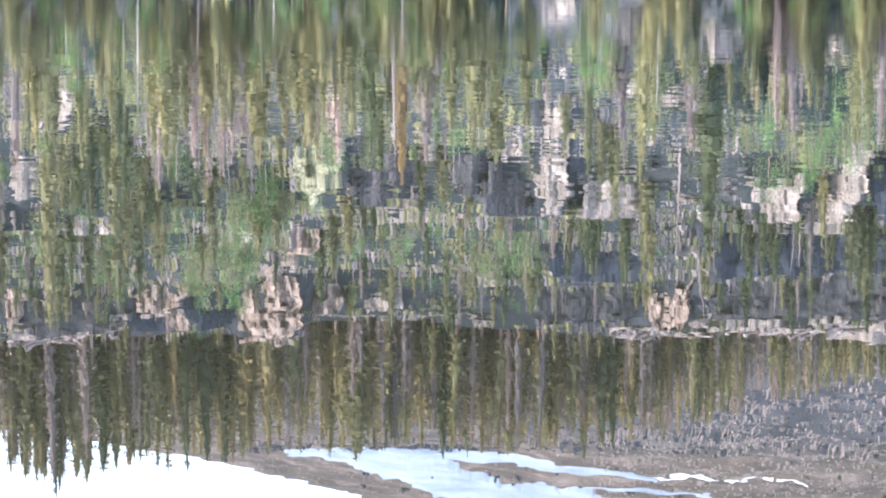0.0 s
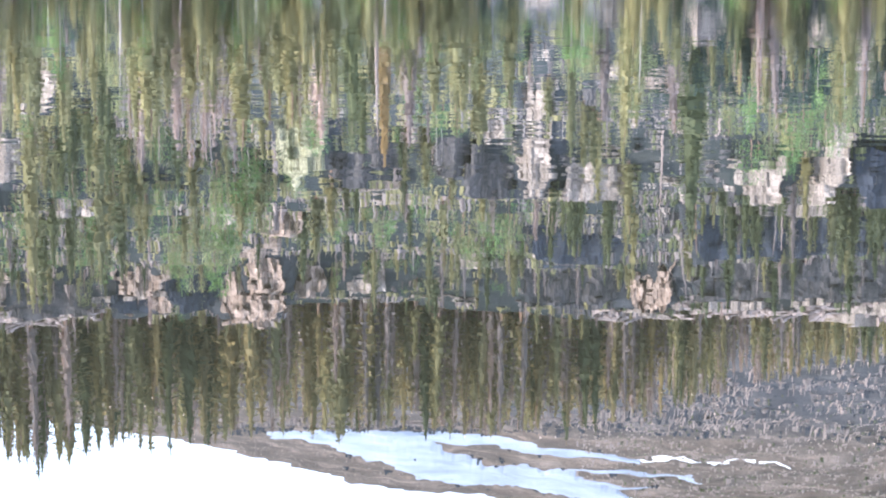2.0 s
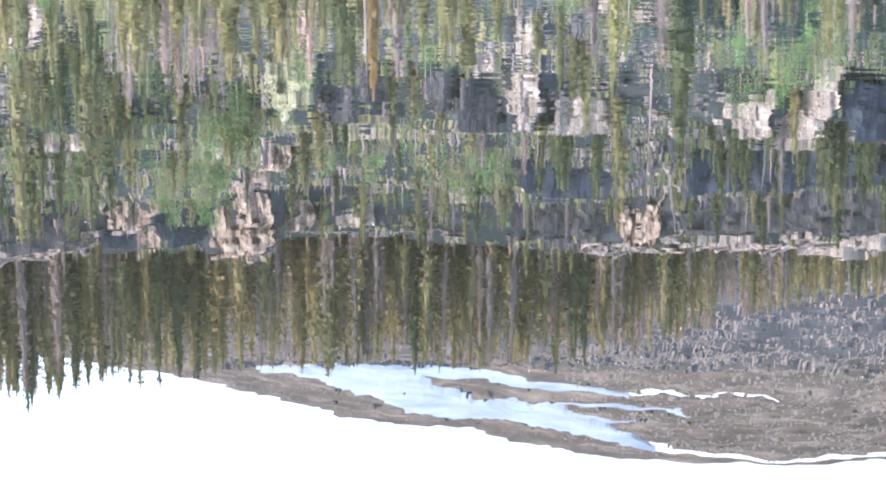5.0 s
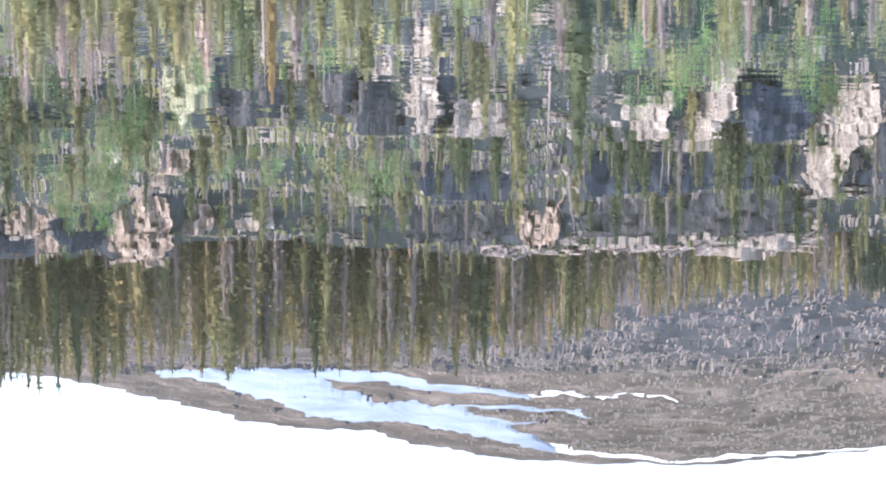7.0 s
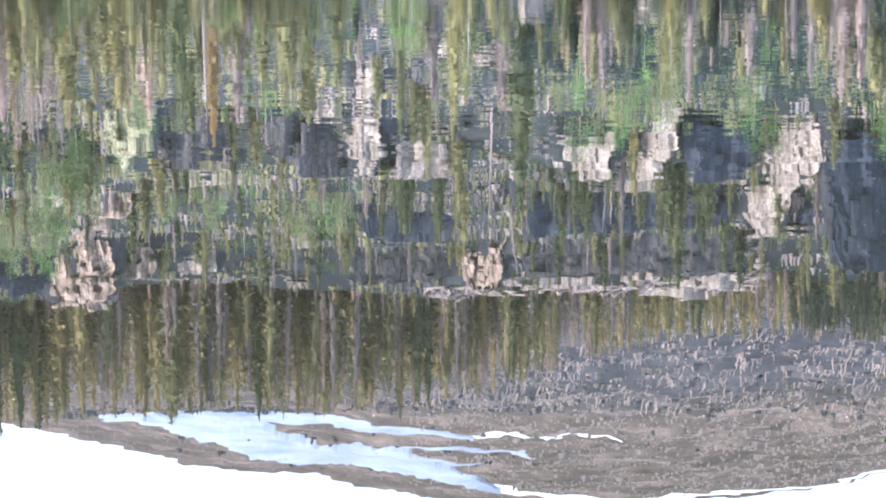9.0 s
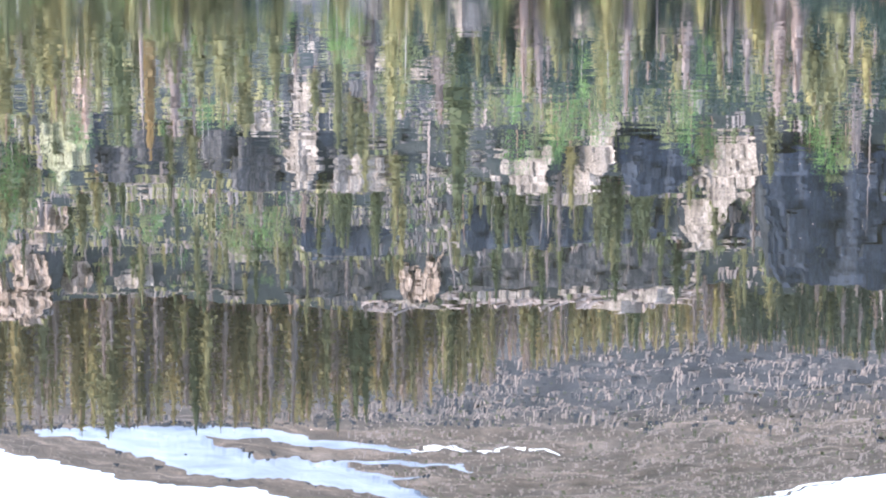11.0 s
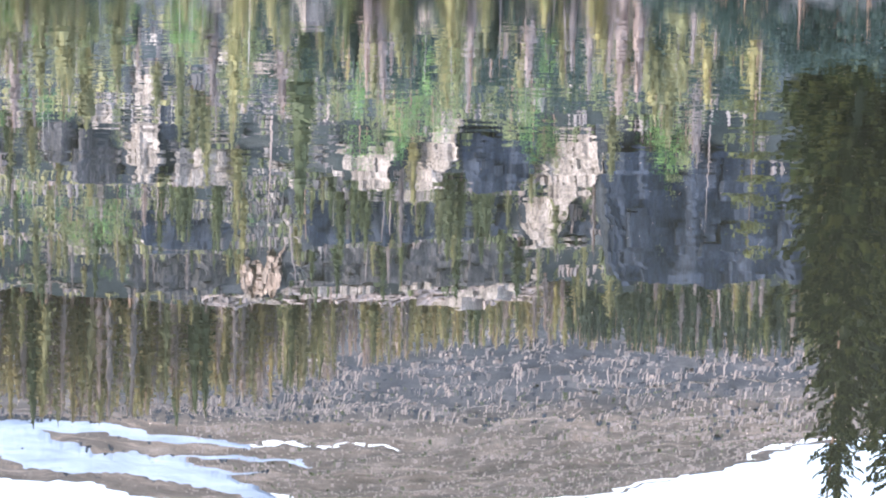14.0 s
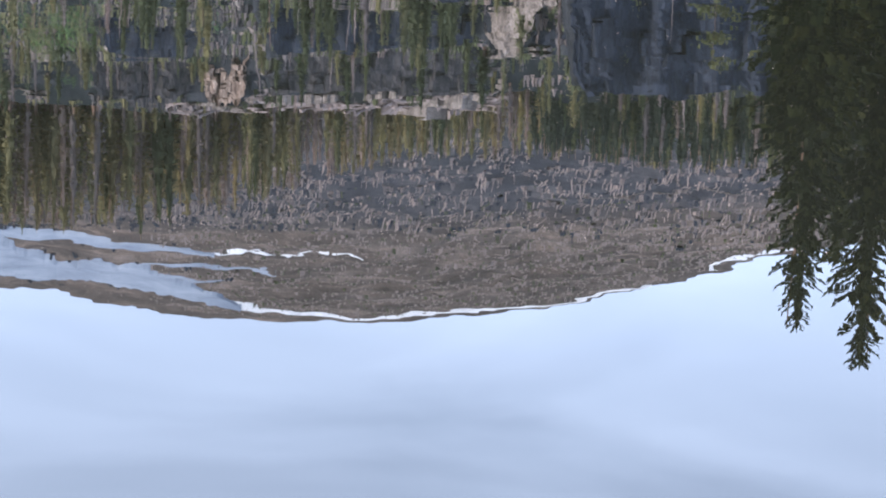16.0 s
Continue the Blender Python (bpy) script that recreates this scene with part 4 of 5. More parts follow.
# the trees along the shore
thicket = []
for i in range(190):
    a = rng.uniform(-11.5, 15.2)
    r = rng.uniform(max(table(a, SHORE) + 2.0, 108), 134)
    e = rng.uniform(2.8, 5.6) if a < 6 else rng.uniform(2.4, 4.5)
    kind = rng.choices(["pine", "spruce", "dead", "snag"], [0.62, 0.07, 0.27, 0.04] if a < 7 else [0.34, 0.22, 0.37, 0.07])[0]
    if a > 8 and rng.random() < 0.4:
        continue
    tall, wide = max(3.0, top_height(a, e, r)), rng.uniform(1.1, 2.1)
    if i < 130:
        plant(kind, *at(a, r), tall, "trees along the shore", wide)
    else:
        thicket.append((kind, *at(a, r), tall, wide))
for i in range(74):
    a = rng.uniform(-11.0, 5.0) if i < 34 else rng.uniform(5.0, 15.0)
    r = rng.uniform(max(table(a, SHORE) + 1.5, 108), 117)
    kind = rng.choices(["pine", "dead", "aspen"], [0.66, 0.2, 0.14])[0]
    plant(kind, *at(a, r), max(3.0, top_height(a, rng.uniform(3.3, 5.0), r)), "trees along the shore", rng.uniform(1.3, 1.9) if kind != "aspen" else 0.8)
for i in range(46):
    a = rng.uniform(-11.0, 13.2)
    if noise.noise(Vector((a * 1.4, 3.0, 0.0))) > -0.25:
        thicket.append(("pine", *at(a, table(a, SHORE) + rng.uniform(0.6, 2.4)), rng.uniform(1.8, 4.4), rng.uniform(1.7, 2.6)))
for i in range(50):
    a = rng.uniform(-11.0, 12.5)
    plant("shrub", *at(a, table(a, SHORE) + rng.uniform(0.5, 2.5)), rng.uniform(1.0, 2.3), "shrubs by the water", rng.uniform(0.8, 1.2))
# dark needles stand in for the shade behind the shore trees
for i in range(60):
    a = rng.uniform(8.0, 16.8) if i < 46 else rng.uniform(-1.0, 8.0)
    r = rng.uniform(max(table(a, SHORE) + 2.0, 106), 136)
    thicket.append(("fir", *at(a, r), max(2.0, top_height(a, rng.uniform(2.6, 4.3), r)), rng.uniform(1.5, 2.4)))
# smaller trees higher up
for i in range(120):
    a = rng.uniform(-11.5, 16.5)
    r = rng.uniform(136, 245)
    if 6.8 < a < 13.0 and r < 176:
        r += 45.0
    kind = rng.choices(["pine", "spruce", "dead", "snag"], [0.46, 0.34, 0.15, 0.05])[0]
    tall, wide = rng.uniform(2.5, 6.5), rng.uniform(1.2, 2.0)
    plant(kind, *at(a, r), tall, "small trees on the slope", wide)
for a0, a1, r0, r1, n in [(6.2, 10.5, 180, 204, 30), (2.5, 4.6, 180, 204, 14), (13.5, 19.5, 205, 249, 50), (-8.6, -6.6, 150, 225, 26)]:
    for i in range(n):
        thicket.append((rng.choices(["spruce", "pine", "snag", "dead"], [0.8, 0.1, 0.02, 0.08])[0], *at(rng.uniform(a0, a1), rng.uniform(r0, r1)), rng.uniform(2.5, 6.0), rng.uniform(1.2, 1.8)))
for i in range(130):
    a = rng.uniform(-11.5, 5.0) if i < 100 else rng.uniform(11.0, 18.0)
    thicket.append((rng.choices(["pine", "dead", "snag", "spruce"], [0.5, 0.25, 0.1, 0.15])[0], *at(a, rng.uniform(230, 250)), rng.uniform(1.4, 3.6), rng.uniform(1.3, 2.0)))
for i in range(80):
    a, e = (rng.uniform(-10.8, -6.2) if i < 50 else rng.uniform(-6.2, 2.5)), rng.uniform(4.6, 8.4)
    if on_bare_rock(a, e):
        continue
    p = on_ground(a, e)
    thicket.append((rng.choices(["pine", "spruce", "dead"], [0.74, 0.06, 0.2])[0], p.x, p.y, rng.uniform(2.2, 5.5), rng.uniform(1.5, 2.3)))
woods("thicket", "thin pines and dead trees crowding the slope", thicket)

# leafy shrubs: heading from and to, height angle of the foot from and to, how many, height from and to
for a0, a1, e0, e1, n, h0, h1 in [(-5.85, -4.3, 6.6, 8.0, 26, 2.4, 4.4), (-4.95, -3.65, 5.3, 6.7, 16, 1.6, 3.2), (0.6, 2.2, 6.7, 7.5, 18, 2.2, 4.0), (-7.9, -7.0, 6.6, 8.4, 10, 2.0, 4.2), (-2.4, -0.8, 6.6, 7.1, 11, 1.8, 3.2), (-2.1, -1.1, 7.7, 8.2, 6, 1.6, 2.6),
                                  (10.8, 11.4, 3.9, 4.7, 5, 2.4, 4.0), (8.5, 9.7, 3.8, 4.6, 11, 2.0, 3.6), (13.25, 14.1, 4.8, 5.5, 10, 2.4, 3.6), (14.15, 15.1, 4.6, 5.5, 12, 2.8, 4.4), (7.3, 8.5, 4.2, 5.2, 11, 2.0, 3.4), (11.3, 12.3, 4.9, 5.4, 8, 1.6, 2.8),
                                  (-3.4, -2.3, 4.6, 6.0, 6, 0.8, 1.6), (2.9, 5.0, 6.3, 7.2, 9, 1.2, 2.2), (-10.5, -8.0, 4.4, 7.4, 14, 1.2, 2.6), (-0.6, 3.0, 7.2, 8.5, 14, 1.0, 2.0), (5.5, 7.4, 3.2, 5.0, 8, 1.2, 2.6), (-2.2, 2.0, 3.6, 5.2, 12, 1.2, 2.6), (6.3, 11.0, 7.0, 8.4, 8, 0.8, 1.6)]:
    for i in range(n):
        p = on_ground(rng.uniform(a0, a1), rng.uniform(e0, e1))
        plant("shrub", p.x, p.y, rng.uniform(h0, h1), "shrubs on the slope", rng.uniform(0.7, 1.1))

brushwood = []
for i in range(190):
    a, e = (rng.uniform(-10.6, -5.6) if i < 80 else rng.uniform(-5.6, 2.4)), rng.uniform(4.4, 8.5)
    if not on_bare_rock(a, e):
        p = on_ground(a, e)
        brushwood.append(("shrub", p.x, p.y, rng.uniform(1.2, 3.0), rng.uniform(0.8, 1.2)))
for i in range(46):
    t = rng.random()
    p = on_ground(-5.7 + 3.1 * t + rng.uniform(-0.5, 0.5), 7.8 - 3.2 * t + rng.uniform(-0.5, 0.4))
    if i % 2:
        plant("pale", p.x, p.y, rng.uniform(1.8, 3.2), "pale shrubs on the slope", rng.uniform(0.8, 1.2))
    else:
        brushwood.append(("shrub", p.x, p.y, rng.uniform(1.8, 3.2), rng.uniform(0.8, 1.2)))
woods("brushwood", "low green and olive brush covering the slope", brushwood)

# bushes whose dark leaf colour fills the shaded gaps behind the shore
for i in range(190):
    a = rng.uniform(-11.0, 5.0) if i < 6 else rng.uniform(4.5, 15.0) if i < 110 else rng.uniform(8.5, 16.5)
    r = rng.uniform(max(table(a, SHORE) + 1.2, 104), 119) if i < 26 else rng.uniform(114, 142)
    plant("bush", *at(a, r), rng.uniform(1.4, 3.4) + (0.8 if i > 110 else 0.0), "dark bushes by the water", rng.uniform(0.8, 1.2))
for i in range(34):
    a = rng.uniform(13.7, 16.6)
    plant("bush", *at(a, table(a, SHORE) + rng.uniform(0.5, 3.0)), rng.uniform(0.9, 2.3), "dark bushes by the water", rng.uniform(0.8, 1.2))
for i in range(12):
    a = rng.uniform(13.8, 16.9)
    r = table(a, SHORE) + rng.uniform(1.5, 6.0)
    plant(rng.choices(["pine", "dead", "snag"], [0.6, 0.3, 0.1])[0], *at(a, r), top_height(a, rng.uniform(3.4, 4.8), r), "trees along the shore", rng.uniform(1.0, 1.5))
for i in range(26):
    a = rng.uniform(17.3, 22.0)
    plant("bush", *at(a, table(a, SHORE) + rng.uniform(0.8, 5.0)), rng.uniform(1.1, 2.3), "dark bushes by the water", rng.uniform(0.9, 1.3))

for i in range(62):
    p = on_ground(rng.uniform(-2.3, 2.5), rng.uniform(6.3, 7.0)) if i < 30 else on_ground(rng.uniform(-5.9, -3.6), rng.uniform(5.4, 7.4)) if i < 46 else Vector((*at(rng.uniform(-10.5, 13.0), rng.uniform(160, 238)), 0.0))
    plant("sapling", p.x, p.y, rng.uniform(1.4, 3.4), "white saplings", rng.uniform(0.8, 1.2))

# ---- the point of land close by, with its big spruces ----
def big_spruce(a, e, r, wide, seed):
    g = random.Random(seed)
    x, y = at(a, r)
    tall = top_height(a, e, r)
    base = tree("big_spruce", "large dark green spruce on the near bank", "spruce tree",
        [("trunk", trunk_mesh(g, tall, 0.24, M_BARK)), ("crown", crown_mesh(g, tall, wide, 0.01, 84, 8, 11, M_DEEP, 0.3, 0.68, 0.36, 0.58, 0.16, 1.35, 0.8))])
    base["group"] = "spruces on the near bank"
    base.location = (x, y, height(x, y) - 0.1)


big_spruce(18.59, 13.81, 76, 2.5, 1)
big_spruce(20.08, 14.63, 79, 3.1, 2)
big_spruce(21.6, 13.4, 82, 2.8, 3)
big_spruce(18.2, 9.6, 80, 2.0, 4)
big_spruce(19.35, 12.2, 85, 2.6, 5)
big_spruce(18.15, 10.6, 77, 1.5, 6)


def tier_mesh(g, tall, wide, tiers, material):
    """Separate clumps of needle sprays, in tiers on either side of the stem."""
    verts, faces = [], []
    for i in range(tiers):
        z = tall * (0.22 + 0.78 * i / (tiers - 1))
        for _ in range(3 if i < tiers - 1 else 1):
            az, out = g.uniform(0, 6.283), g.uniform(0.25, 0.8) * wide * (1.1 - 0.6 * i / tiers)
            c = Vector((out * math.cos(az), out * math.sin(az), z + g.uniform(-0.14, 0.14)))
            for _ in range(70):
                p = c + Vector((g.gauss(0, 0.24), g.gauss(0, 0.24), g.gauss(0, 0.12)))
                d = Vector((g.gauss(0, 1), g.gauss(0, 1), g.gauss(-0.4, 0.6))).normalized()
                w = d.cross(Vector((g.gauss(0, 1), g.gauss(0, 1), g.gauss(0, 1)))).normalized()
                q, b = g.uniform(0.07, 0.16), len(verts)
                verts += [tuple(p - d * q), tuple(p + w * q * 0.4), tuple(p + d * q), tuple(p - w * q * 0.4)]
                faces.append((b, b + 1, b + 2, b + 3))
    return mesh_from("crown", verts, faces, material)


def layered_pine(a, e, r):
    """A thin pine with separate tiers of yellowish branches."""
    g = random.Random(8)
    x, y = at(a, r)
    tall = top_height(a, e, r)
    base = tree("layered_pine", "slender pine with separate yellow-green tiers of branches", "pine tree",
        [("trunk", trunk_mesh(g, tall, 0.07, M_BARK)), ("crown", tier_mesh(g, tall, 1.0, 9, M_GOLD))])
    base.location = (x, y, height(x, y) - 0.1)


layered_pine(16.42, 7.85, 92)

# ---- the mountain: snow, dead trees, scrub ----
def on_mountain(a, e):
    """The place on the mountain's face at heading a and height angle e."""
    k = (250.0 * math.tan(radians(table(a, BENCH))) - 2.0) / 37.8
    e0 = math.degrees(math.atan((66.0 * k + 2.0) / 420.0))
    s = min(1.0, max(0.0, (e - e0) / (table(a, RIDGE) - e0)))
    r = 420.0 + (RIM - 420.0) * s ** 1.25
    x, y = at(a, r)
    return Vector((x, y, height(x, y)))


def snow_patch(rows, step=0.04, ragged=0.14, material=M_SHADED_SNOW, lift=0.9):
    """Snow lying on the face, tinted lit or shaded: rows of heading, lower and upper height angle."""
    a, end = rows[0][0], rows[-1][0]
    verts, faces, n = [], [], 9
    count = 0
    while a <= end:
        lo, hi = table(a, [(q[0], q[1]) for q in rows]), table(a, [(q[0], q[2]) for q in rows])
        thin = min(1.0, (hi - lo) / 0.4)
        lo += thin * ragged * noise.fractal(Vector((a * 3.1, 1.7, rows[0][1])), 1.0, 2.0, 4)
        hi += thin * ragged * 0.6 * noise.fractal(Vector((a * 3.7, 9.2, rows[0][1])), 1.0, 2.0, 4)
        hi = max(hi, lo + 0.004)
        for j in range(n):
            p = on_mountain(a, lo + (hi - lo) * j / (n - 1))
            verts.append((p.x, p.y, p.z + (lift if 0 < j < n - 1 else -0.5)))
        if count:
            for j in range(n - 1):
                k = (count - 1) * n + j
                faces.append((k, k + n, k + n + 1, k + 1))
        count += 1
        a += step
    ob = new("snow_patch", mesh_from("snow_patch", verts, faces, material, True))
    tagged(ob, "patch of snow below the mountain's rim, coloured as lit or shaded", "snow patch", "snow patches")


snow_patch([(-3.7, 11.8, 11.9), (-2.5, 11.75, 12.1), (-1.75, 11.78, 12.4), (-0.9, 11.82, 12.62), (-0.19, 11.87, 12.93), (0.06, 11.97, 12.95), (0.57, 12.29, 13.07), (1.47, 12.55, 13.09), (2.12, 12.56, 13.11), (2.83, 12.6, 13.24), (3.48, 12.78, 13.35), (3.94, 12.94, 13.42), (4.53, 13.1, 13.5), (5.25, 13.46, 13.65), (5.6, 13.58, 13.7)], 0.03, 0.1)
snow_patch([(5.45, 13.53, 13.68), (5.78, 13.6, 13.73), (6.57, 13.72, 13.79), (7.9, 13.83, 13.88), (9.22, 13.8, 13.83), (10.55, 13.66, 13.685), (13.19, 13.35, 13.375), (15.2, 12.88, 12.9)], 0.03, 0.05, M_SUNLIT_SNOW, 0.4)
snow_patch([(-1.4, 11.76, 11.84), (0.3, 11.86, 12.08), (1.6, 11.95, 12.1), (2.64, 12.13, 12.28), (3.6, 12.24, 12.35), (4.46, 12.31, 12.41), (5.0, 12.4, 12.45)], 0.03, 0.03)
snow_patch([(4.9, 12.38, 12.42), (5.24, 12.42, 12.445), (5.6, 12.36, 12.42), (5.9, 12.31, 12.4), (6.2, 12.37, 12.42), (6.42, 12.43, 12.45)], 0.03, 0.02, M_SUNLIT_SNOW, 0.25)
snow_patch([(6.5, 12.455, 12.47), (6.8, 12.435, 12.465), (7.67, 12.4, 12.43)], 0.03, 0.01, M_SUNLIT_SNOW, 0.25)
snow_patch([(7.72, 12.43, 12.445), (8.1, 12.415, 12.44), (8.45, 12.43, 12.445)], 0.03, 0.01, M_SUNLIT_SNOW, 0.25)
snow_patch([(3.3, 12.68, 12.72), (4.0, 12.69, 12.75), (4.98, 12.74, 12.79), (6.0, 12.76, 12.81), (6.43, 12.78, 12.8)], 0.03, 0.02, M_SHADED_SNOW, 0.35)
snow_patch([(3.4, 12.85, 12.95), (4.33, 12.98, 13.06), (5.0, 13.0, 13.05), (5.4, 13.01, 13.03)], 0.03, 0.03, M_SHADED_SNOW, 0.4)
snow_patch([(16.5, 12.4, 12.42), (17.0, 12.2, 12.27), (17.5, 12.08, 12.16), (18.1, 11.9, 11.96), (18.6, 11.8, 11.82)], 0.04, 0.02, M_SUNLIT_SNOW, 0.3)


def loose(name, label, category, builder, material):
    verts, faces = [], []
    builder(verts, faces)
    ob = new(name, mesh_from(name, verts, faces, material))
    return tagged(ob, label, category, kind="stuff")


def dead_wood(verts, faces):
    g = random.Random(21)
    for _ in range(420):
        a = g.uniform(2.0, 20.5)
        lo = table(a, TREETOPS) - 0.5
        e = g.uniform(lo, min(11.7, table(a, RIDGE) - 0.3))
        if g.random() > 0.35 + 0.65 * (a > 6) or noise.noise(Vector((a * 1.7, e * 4.0, 2.0))) < -0.08:
            continue
        p = on_mountain(a, e)
        far = math.hypot(p.x, p.y)
        tall, w = g.uniform(0.8, 3.0) * far / 600.0, g.uniform(0.08, 0.30) * far / 600.0
        tip = p + Vector((g.uniform(-0.6, 0.15) * tall, g.uniform(-0.2, 0.2) * tall, tall))
        b = len(verts)
        verts += [(p.x - w, p.y, p.z - 0.5), (p.x + w, p.y, p.z - 0.5), (p.x, p.y - w * 1.5, p.z - 0.5), (tip.x - w * 0.4, tip.y, tip.z), (tip.x + w * 0.4, tip.y, tip.z), (tip.x, tip.y - w * 0.6, tip.z)]
        faces += [(b, b + 2, b + 5, b + 3), (b + 2, b + 1, b + 4, b + 5), (b + 1, b, b + 3, b + 4), (b + 3, b + 5, b + 4)]


loose("burnt_forest", "bleached dead trunks standing on the grey mountain slope", "dead trees", dead_wood, M_BLEACHED)


def spires(verts, faces):
    g = random.Random(23)
    for _ in range(1700):
        a = g.uniform(2.5, 20.5)
        e = g.uniform(table(a, TREETOPS) - 0.5, min(11.6, table(a, RIDGE) - 0.2))
        if noise.noise(Vector((a * 1.3, e * 6.0, 6.0))) < g.uniform(-0.2, 0.3) or (a < 6 and g.random() < 0.5):
            continue
        p = on_mountain(a, e)
        k = math.hypot(p.x, p.y) / 600.0
        w, tall, b = g.uniform(0.12, 0.4) * k, g.uniform(0.5, 2.1) * k, len(verts)
        dx, lean = 0.0, g.uniform(-1.3, 0.1)
        for t in (0.0, 0.35, 0.7, 1.0):
            dx += g.uniform(-0.7, 0.7) * w
            for j in range(5):
                f = 6.283 * j / 5 + g.uniform(-0.2, 0.2)
                q = w * (1.1 - 0.75 * t) * g.uniform(0.7, 1.2)
                verts.append((p.x + dx + lean * tall * t + q * math.cos(f), p.y + q * math.sin(f), p.z - 0.6 + (tall + 0.6) * t))
        for i in range(3):
            for j in range(5):
                faces.append((b + 5 * i + j, b + 5 * i + (j + 1) % 5, b + 5 * i + 5 + (j + 1) % 5, b + 5 * i + 5 + j))
        faces.append(tuple(b + 15 + j for j in range(5)))


loose("rock_spires", "pale weathered rock spires standing on the mountain slope", "rock spires", spires, M_BLEACHED)


def tufts(seed, n, e_of, size):
    def build(verts, faces):
        g = random.Random(seed)
        for _ in range(n):
            a = g.uniform(-5.0, 20.5)
            lo, hi = e_of(a)
            if hi <= lo:
                continue
            p = on_mountain(a, g.uniform(lo, hi))
            far = math.hypot(p.x, p.y) / 800.0
            for _ in range(3):
                s = size * g.uniform(0.5, 1.4) * far
                c = p + Vector((g.uniform(-1, 1) * s, g.uniform(-1, 1) * s, 0))
                b = len(verts)
                for j in range(5):
                    t = 6.283 * j / 5 + g.uniform(-0.3, 0.3)
                    verts.append((c.x + s * math.cos(t), c.y + s * math.sin(t), c.z - 0.3))
                verts.append((c.x + g.uniform(-0.4, 0.4) * s, c.y, c.z + s * g.uniform(0.7, 1.5)))
                faces.extend((b + j, b + (j + 1) % 5, b + 5) for j in range(5))
    return build


loose("mountain_scrub", "dark green low scrub scattered over the mountain", "scrub", tufts(31, 4200, lambda a: (max(11.0, table(a, TREETOPS) - 0.4), table(a, RIDGE) - 0.12) if a > 4.5 else (1.0, 0.0), 0.36), M_SPRUCE)
# dark blocks stand in for shadows among the scree
loose("scree_blocks", "blocks coloured dark as the shadows in the mountain scree", "scree", tufts(37, 1300, lambda a: (table(a, TREETOPS) - 0.5, min(11.9, table(a, RIDGE) - 0.3)), 0.7), M_SHADEROCK)
loose("dead_brush", "greyish brown dead brush on the lower mountain", "brush", tufts(35, 1500, lambda a: (table(a, TREETOPS) - 0.5, min(11.6, table(a, RIDGE) - 0.3)), 0.85), M_TWIG)
loose("pale_rubble", "pale rubble glinting on the lower mountain", "rubble", tufts(36, 1300, lambda a: (table(a, TREETOPS) - 0.4, min(11.8, table(a, RIDGE) - 0.3)) if a > 3 else (1.0, 0.0), 0.3), M_BLEACHED)
loose("snow_rocks", "dark rocks sticking out of the snow", "rocks", tufts(39, 130, lambda a: (12.2, 13.2) if -2.0 < a < 5.5 else (1.0, 0.0), 0.9), M_SHADEROCK)
loose("mountain_boulders", "pale boulders scattered over the mountain", "boulders", tufts(33, 7500, lambda a: (max(11.4, table(a, TREETOPS) - 0.4), table(a, RIDGE) - 0.12) if a > 3.5 else (1.0, 0.0), 0.42), M_TAN)
loose("small_stones", "small brown stones on the bare mountain shoulder", "stones", tufts(34, 1500, lambda a: (12.0, table(a, RIDGE) - 0.05) if a < 4.5 else (1.0, 0.0), 0.22), M_TAN)
ledge([(13.3, 10.92), (15.3, 10.85), (17.06, 10.72), (19.0, 10.6)], 0.03, "pale", on_mountain, "pale narrow rock ledge across the mountain face")

# ---- undergrowth and stones on the slope ----
def litter(seed, n, size, tall, near=112.0, west=-11.5, east=17.0):
    def build(verts, faces):
        g = random.Random(seed)
        for _ in range(n):
            a, r = g.uniform(west, east), near + (248.0 - near) * g.random() ** 0.8
            x, y = at(a, r)
            z = height(x, y)
            for _ in range(4):
                s = size * g.uniform(0.4, 1.5)
                cx, cy = x + g.gauss(0, 1.1) * s, y + g.gauss(0, 0.8) * s
                b = len(verts)
                for j in range(4):
                    t = 6.283 * j / 4 + g.uniform(-0.4, 0.4)
                    verts.append((cx + s * math.cos(t) * g.uniform(0.5, 1.0), cy + s * math.sin(t) * 0.7, z - 0.2))
                verts.append((cx + g.uniform(-0.5, 0.5) * s, cy, z + s * tall * g.uniform(0.6, 1.5)))
                faces.extend((b + j, b + (j + 1) % 4, b + 4) for j in range(4))
    return build


loose("undergrowth", "low olive undergrowth between the shrubs", "undergrowth", litter(41, 1400, 0.32, 1.3, 112.0, -11.5, 4.0), M_PINE)
loose("undergrowth", "low dark green undergrowth on the shaded slope", "undergrowth", litter(42, 1500, 0.3, 1.3, 112.0, 4.0, 17.0), M_SPRUCE)
loose("dry_brush", "dry brown brush between the rocks", "brush", litter(43, 750, 0.32, 1.8, 160.0), M_TWIG)
loose("rubble", "grey and brownish rubble below the ledges", "rubble", litter(48, 520, 0.42, 0.8, 132.0, 2.2, 7.4), M_BROWNROCK)
loose("loose_stones", "pale loose stones lying among grey rubble", "stones", litter(49, 190, 0.34, 0.7, 140.0, 2.2, 7.2), M_ROCK)
loose("loose_stones", "pale loose stones strewn over the slope", "stones", litter(47, 260, 0.34, 0.7, 150.0), M_ROCK)

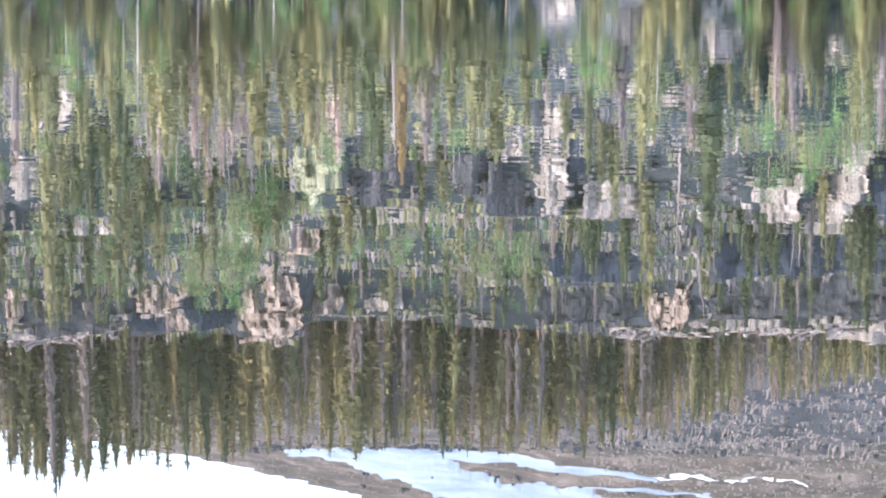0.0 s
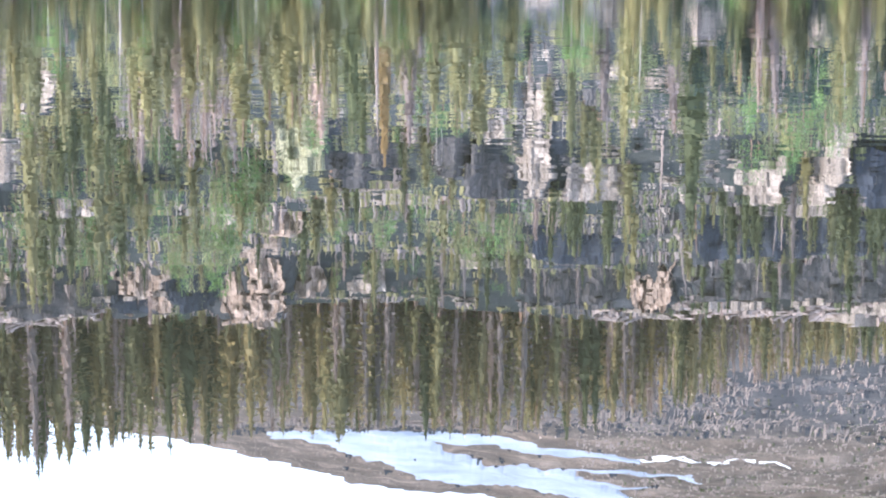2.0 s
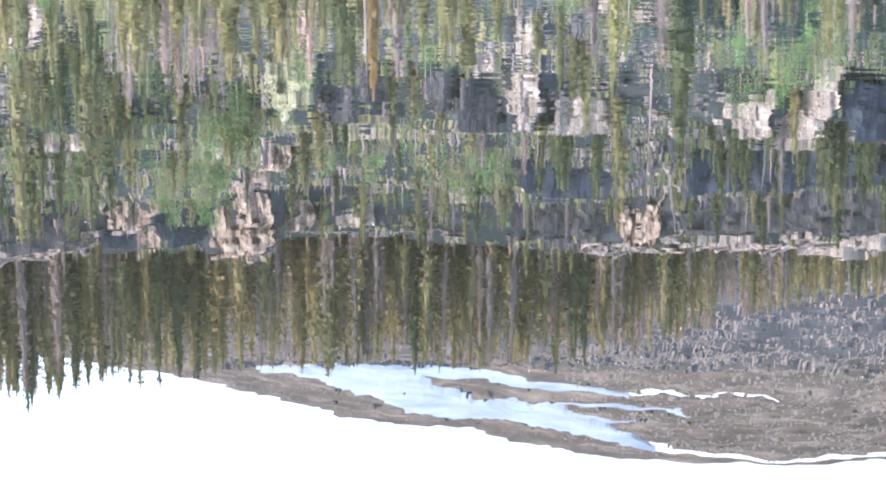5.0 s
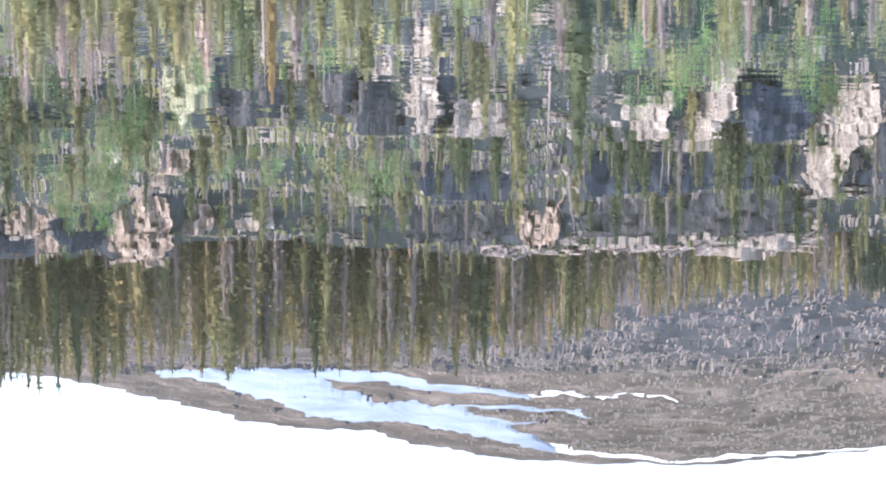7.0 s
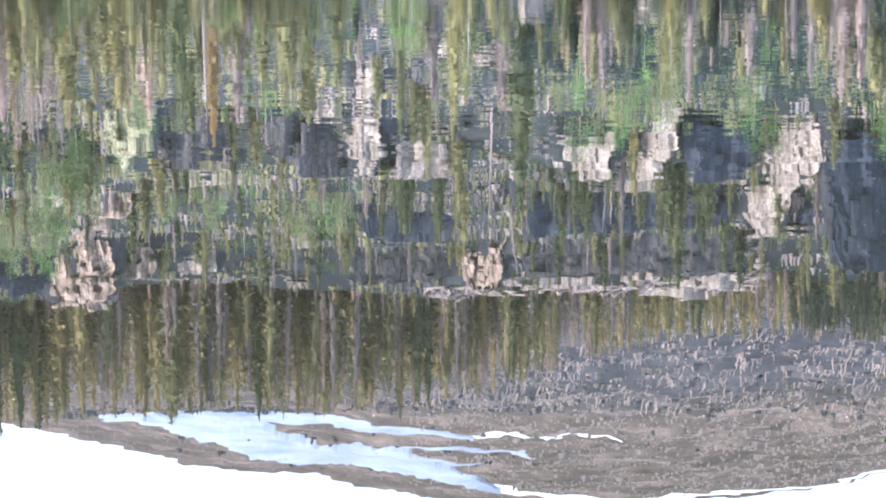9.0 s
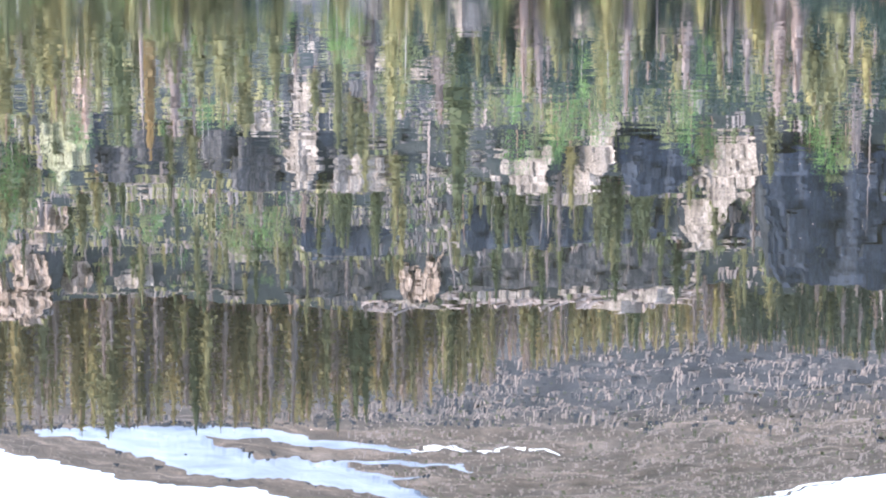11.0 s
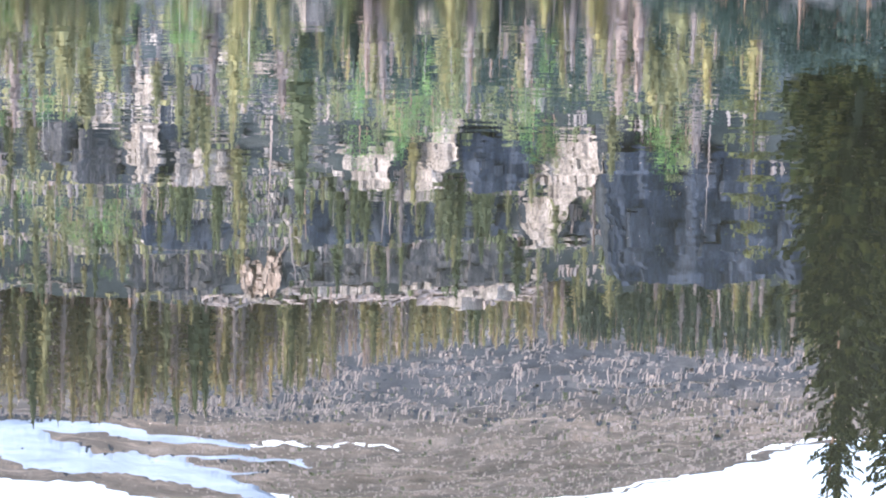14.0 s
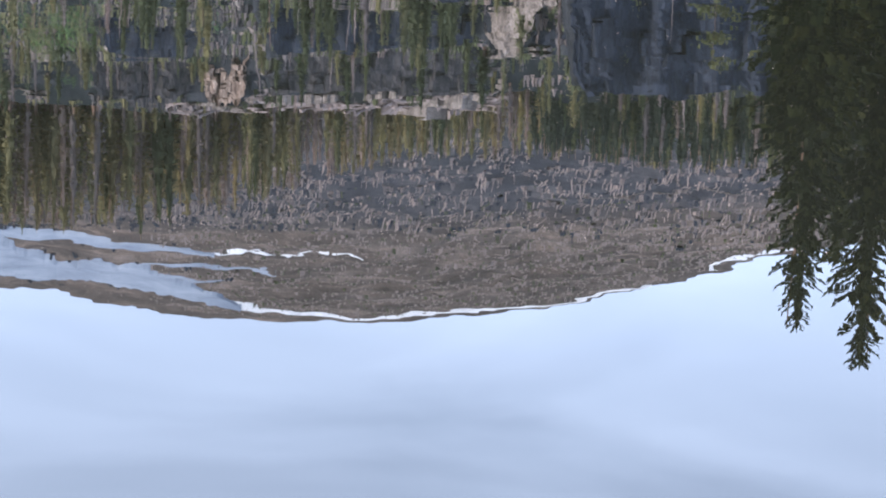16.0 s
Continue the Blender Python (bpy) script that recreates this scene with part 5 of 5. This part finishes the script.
# ---- driftwood logs along the bench ----
def log_mesh(seed):
    g = random.Random(seed)
    path = [(0, 0, -4), (0.1, 0.05, -1.5), (-0.05, 0.1, 1.5), (0.1, 0, 4)]
    v, f = tapered(path, [0.26, 0.22, 0.17, 0.08], 7)
    for _ in range(4):
        z, t = g.uniform(-3, 3), g.uniform(0, 6.28)
        k = len(v)
        v += [(0.1 * math.cos(t), 0.1 * math.sin(t), z - 0.08), (0.1 * math.cos(t), 0.1 * math.sin(t), z + 0.08), (0.12 * math.cos(t + 1), 0.12 * math.sin(t + 1), z), (0.8 * math.cos(t), 0.8 * math.sin(t), z + 0.4)]
        f += [(k, k + 1, k + 3), (k + 1, k + 2, k + 3), (k + 2, k, k + 3)]
    return mesh_from("fallen_log", v, f, M_GREY)


LOGS = [log_mesh(s_) for s_ in (1, 2, 3)]
for i in range(170):
    a = (rng.uniform(3.9, 11.3) if i < 90 else rng.uniform(6.8, 11.2)) if i > 24 else rng.uniform(-9.8, -7.4)
    x, y = at(a, rng.uniform(244.8, 251))
    ob = new("fallen_log", LOGS[i % 3])
    ob.matrix_basis = Matrix.Translation((x, y, height(x, y) + 0.25)) @ Matrix.Rotation(radians(rng.uniform(-40, 40)), 4, "Z") @ Matrix.Rotation(radians(90 + rng.uniform(-20, 20)), 4, "Y") @ Matrix.Diagonal((1, 1, rng.uniform(0.22, 0.75), 1))
    tagged(ob, "bleached fallen log on the edge of the bench", "log", "fallen logs")

# ---- flecks afloat on the lake ----
def flecks(verts, faces):
    g = random.Random(77)
    for i in range(700):
        r, a = 9.4 + 34.0 * g.random() ** 2.0, g.uniform(-12, 23) if i < 520 else g.uniform(12, 21)
        x, y = at(a, r)
        s = g.uniform(0.0015, 0.0045) * (0.5 + r / 24.0)
        b = len(verts)
        for j in range(5):
            t = 6.283 * j / 5
            verts.append((x + s * g.uniform(0.6, 1.3) * math.cos(t), y + 0.8 * s * g.uniform(0.6, 1.3) * math.sin(t), 0.003))
        verts.append((x, y, 0.003 + 0.3 * s))
        faces.extend((b + j, b + (j + 1) % 5, b + 5) for j in range(5))


loose("floating_flecks", "tiny pale flecks floating on the lake", "flecks", flecks, M_TAN)
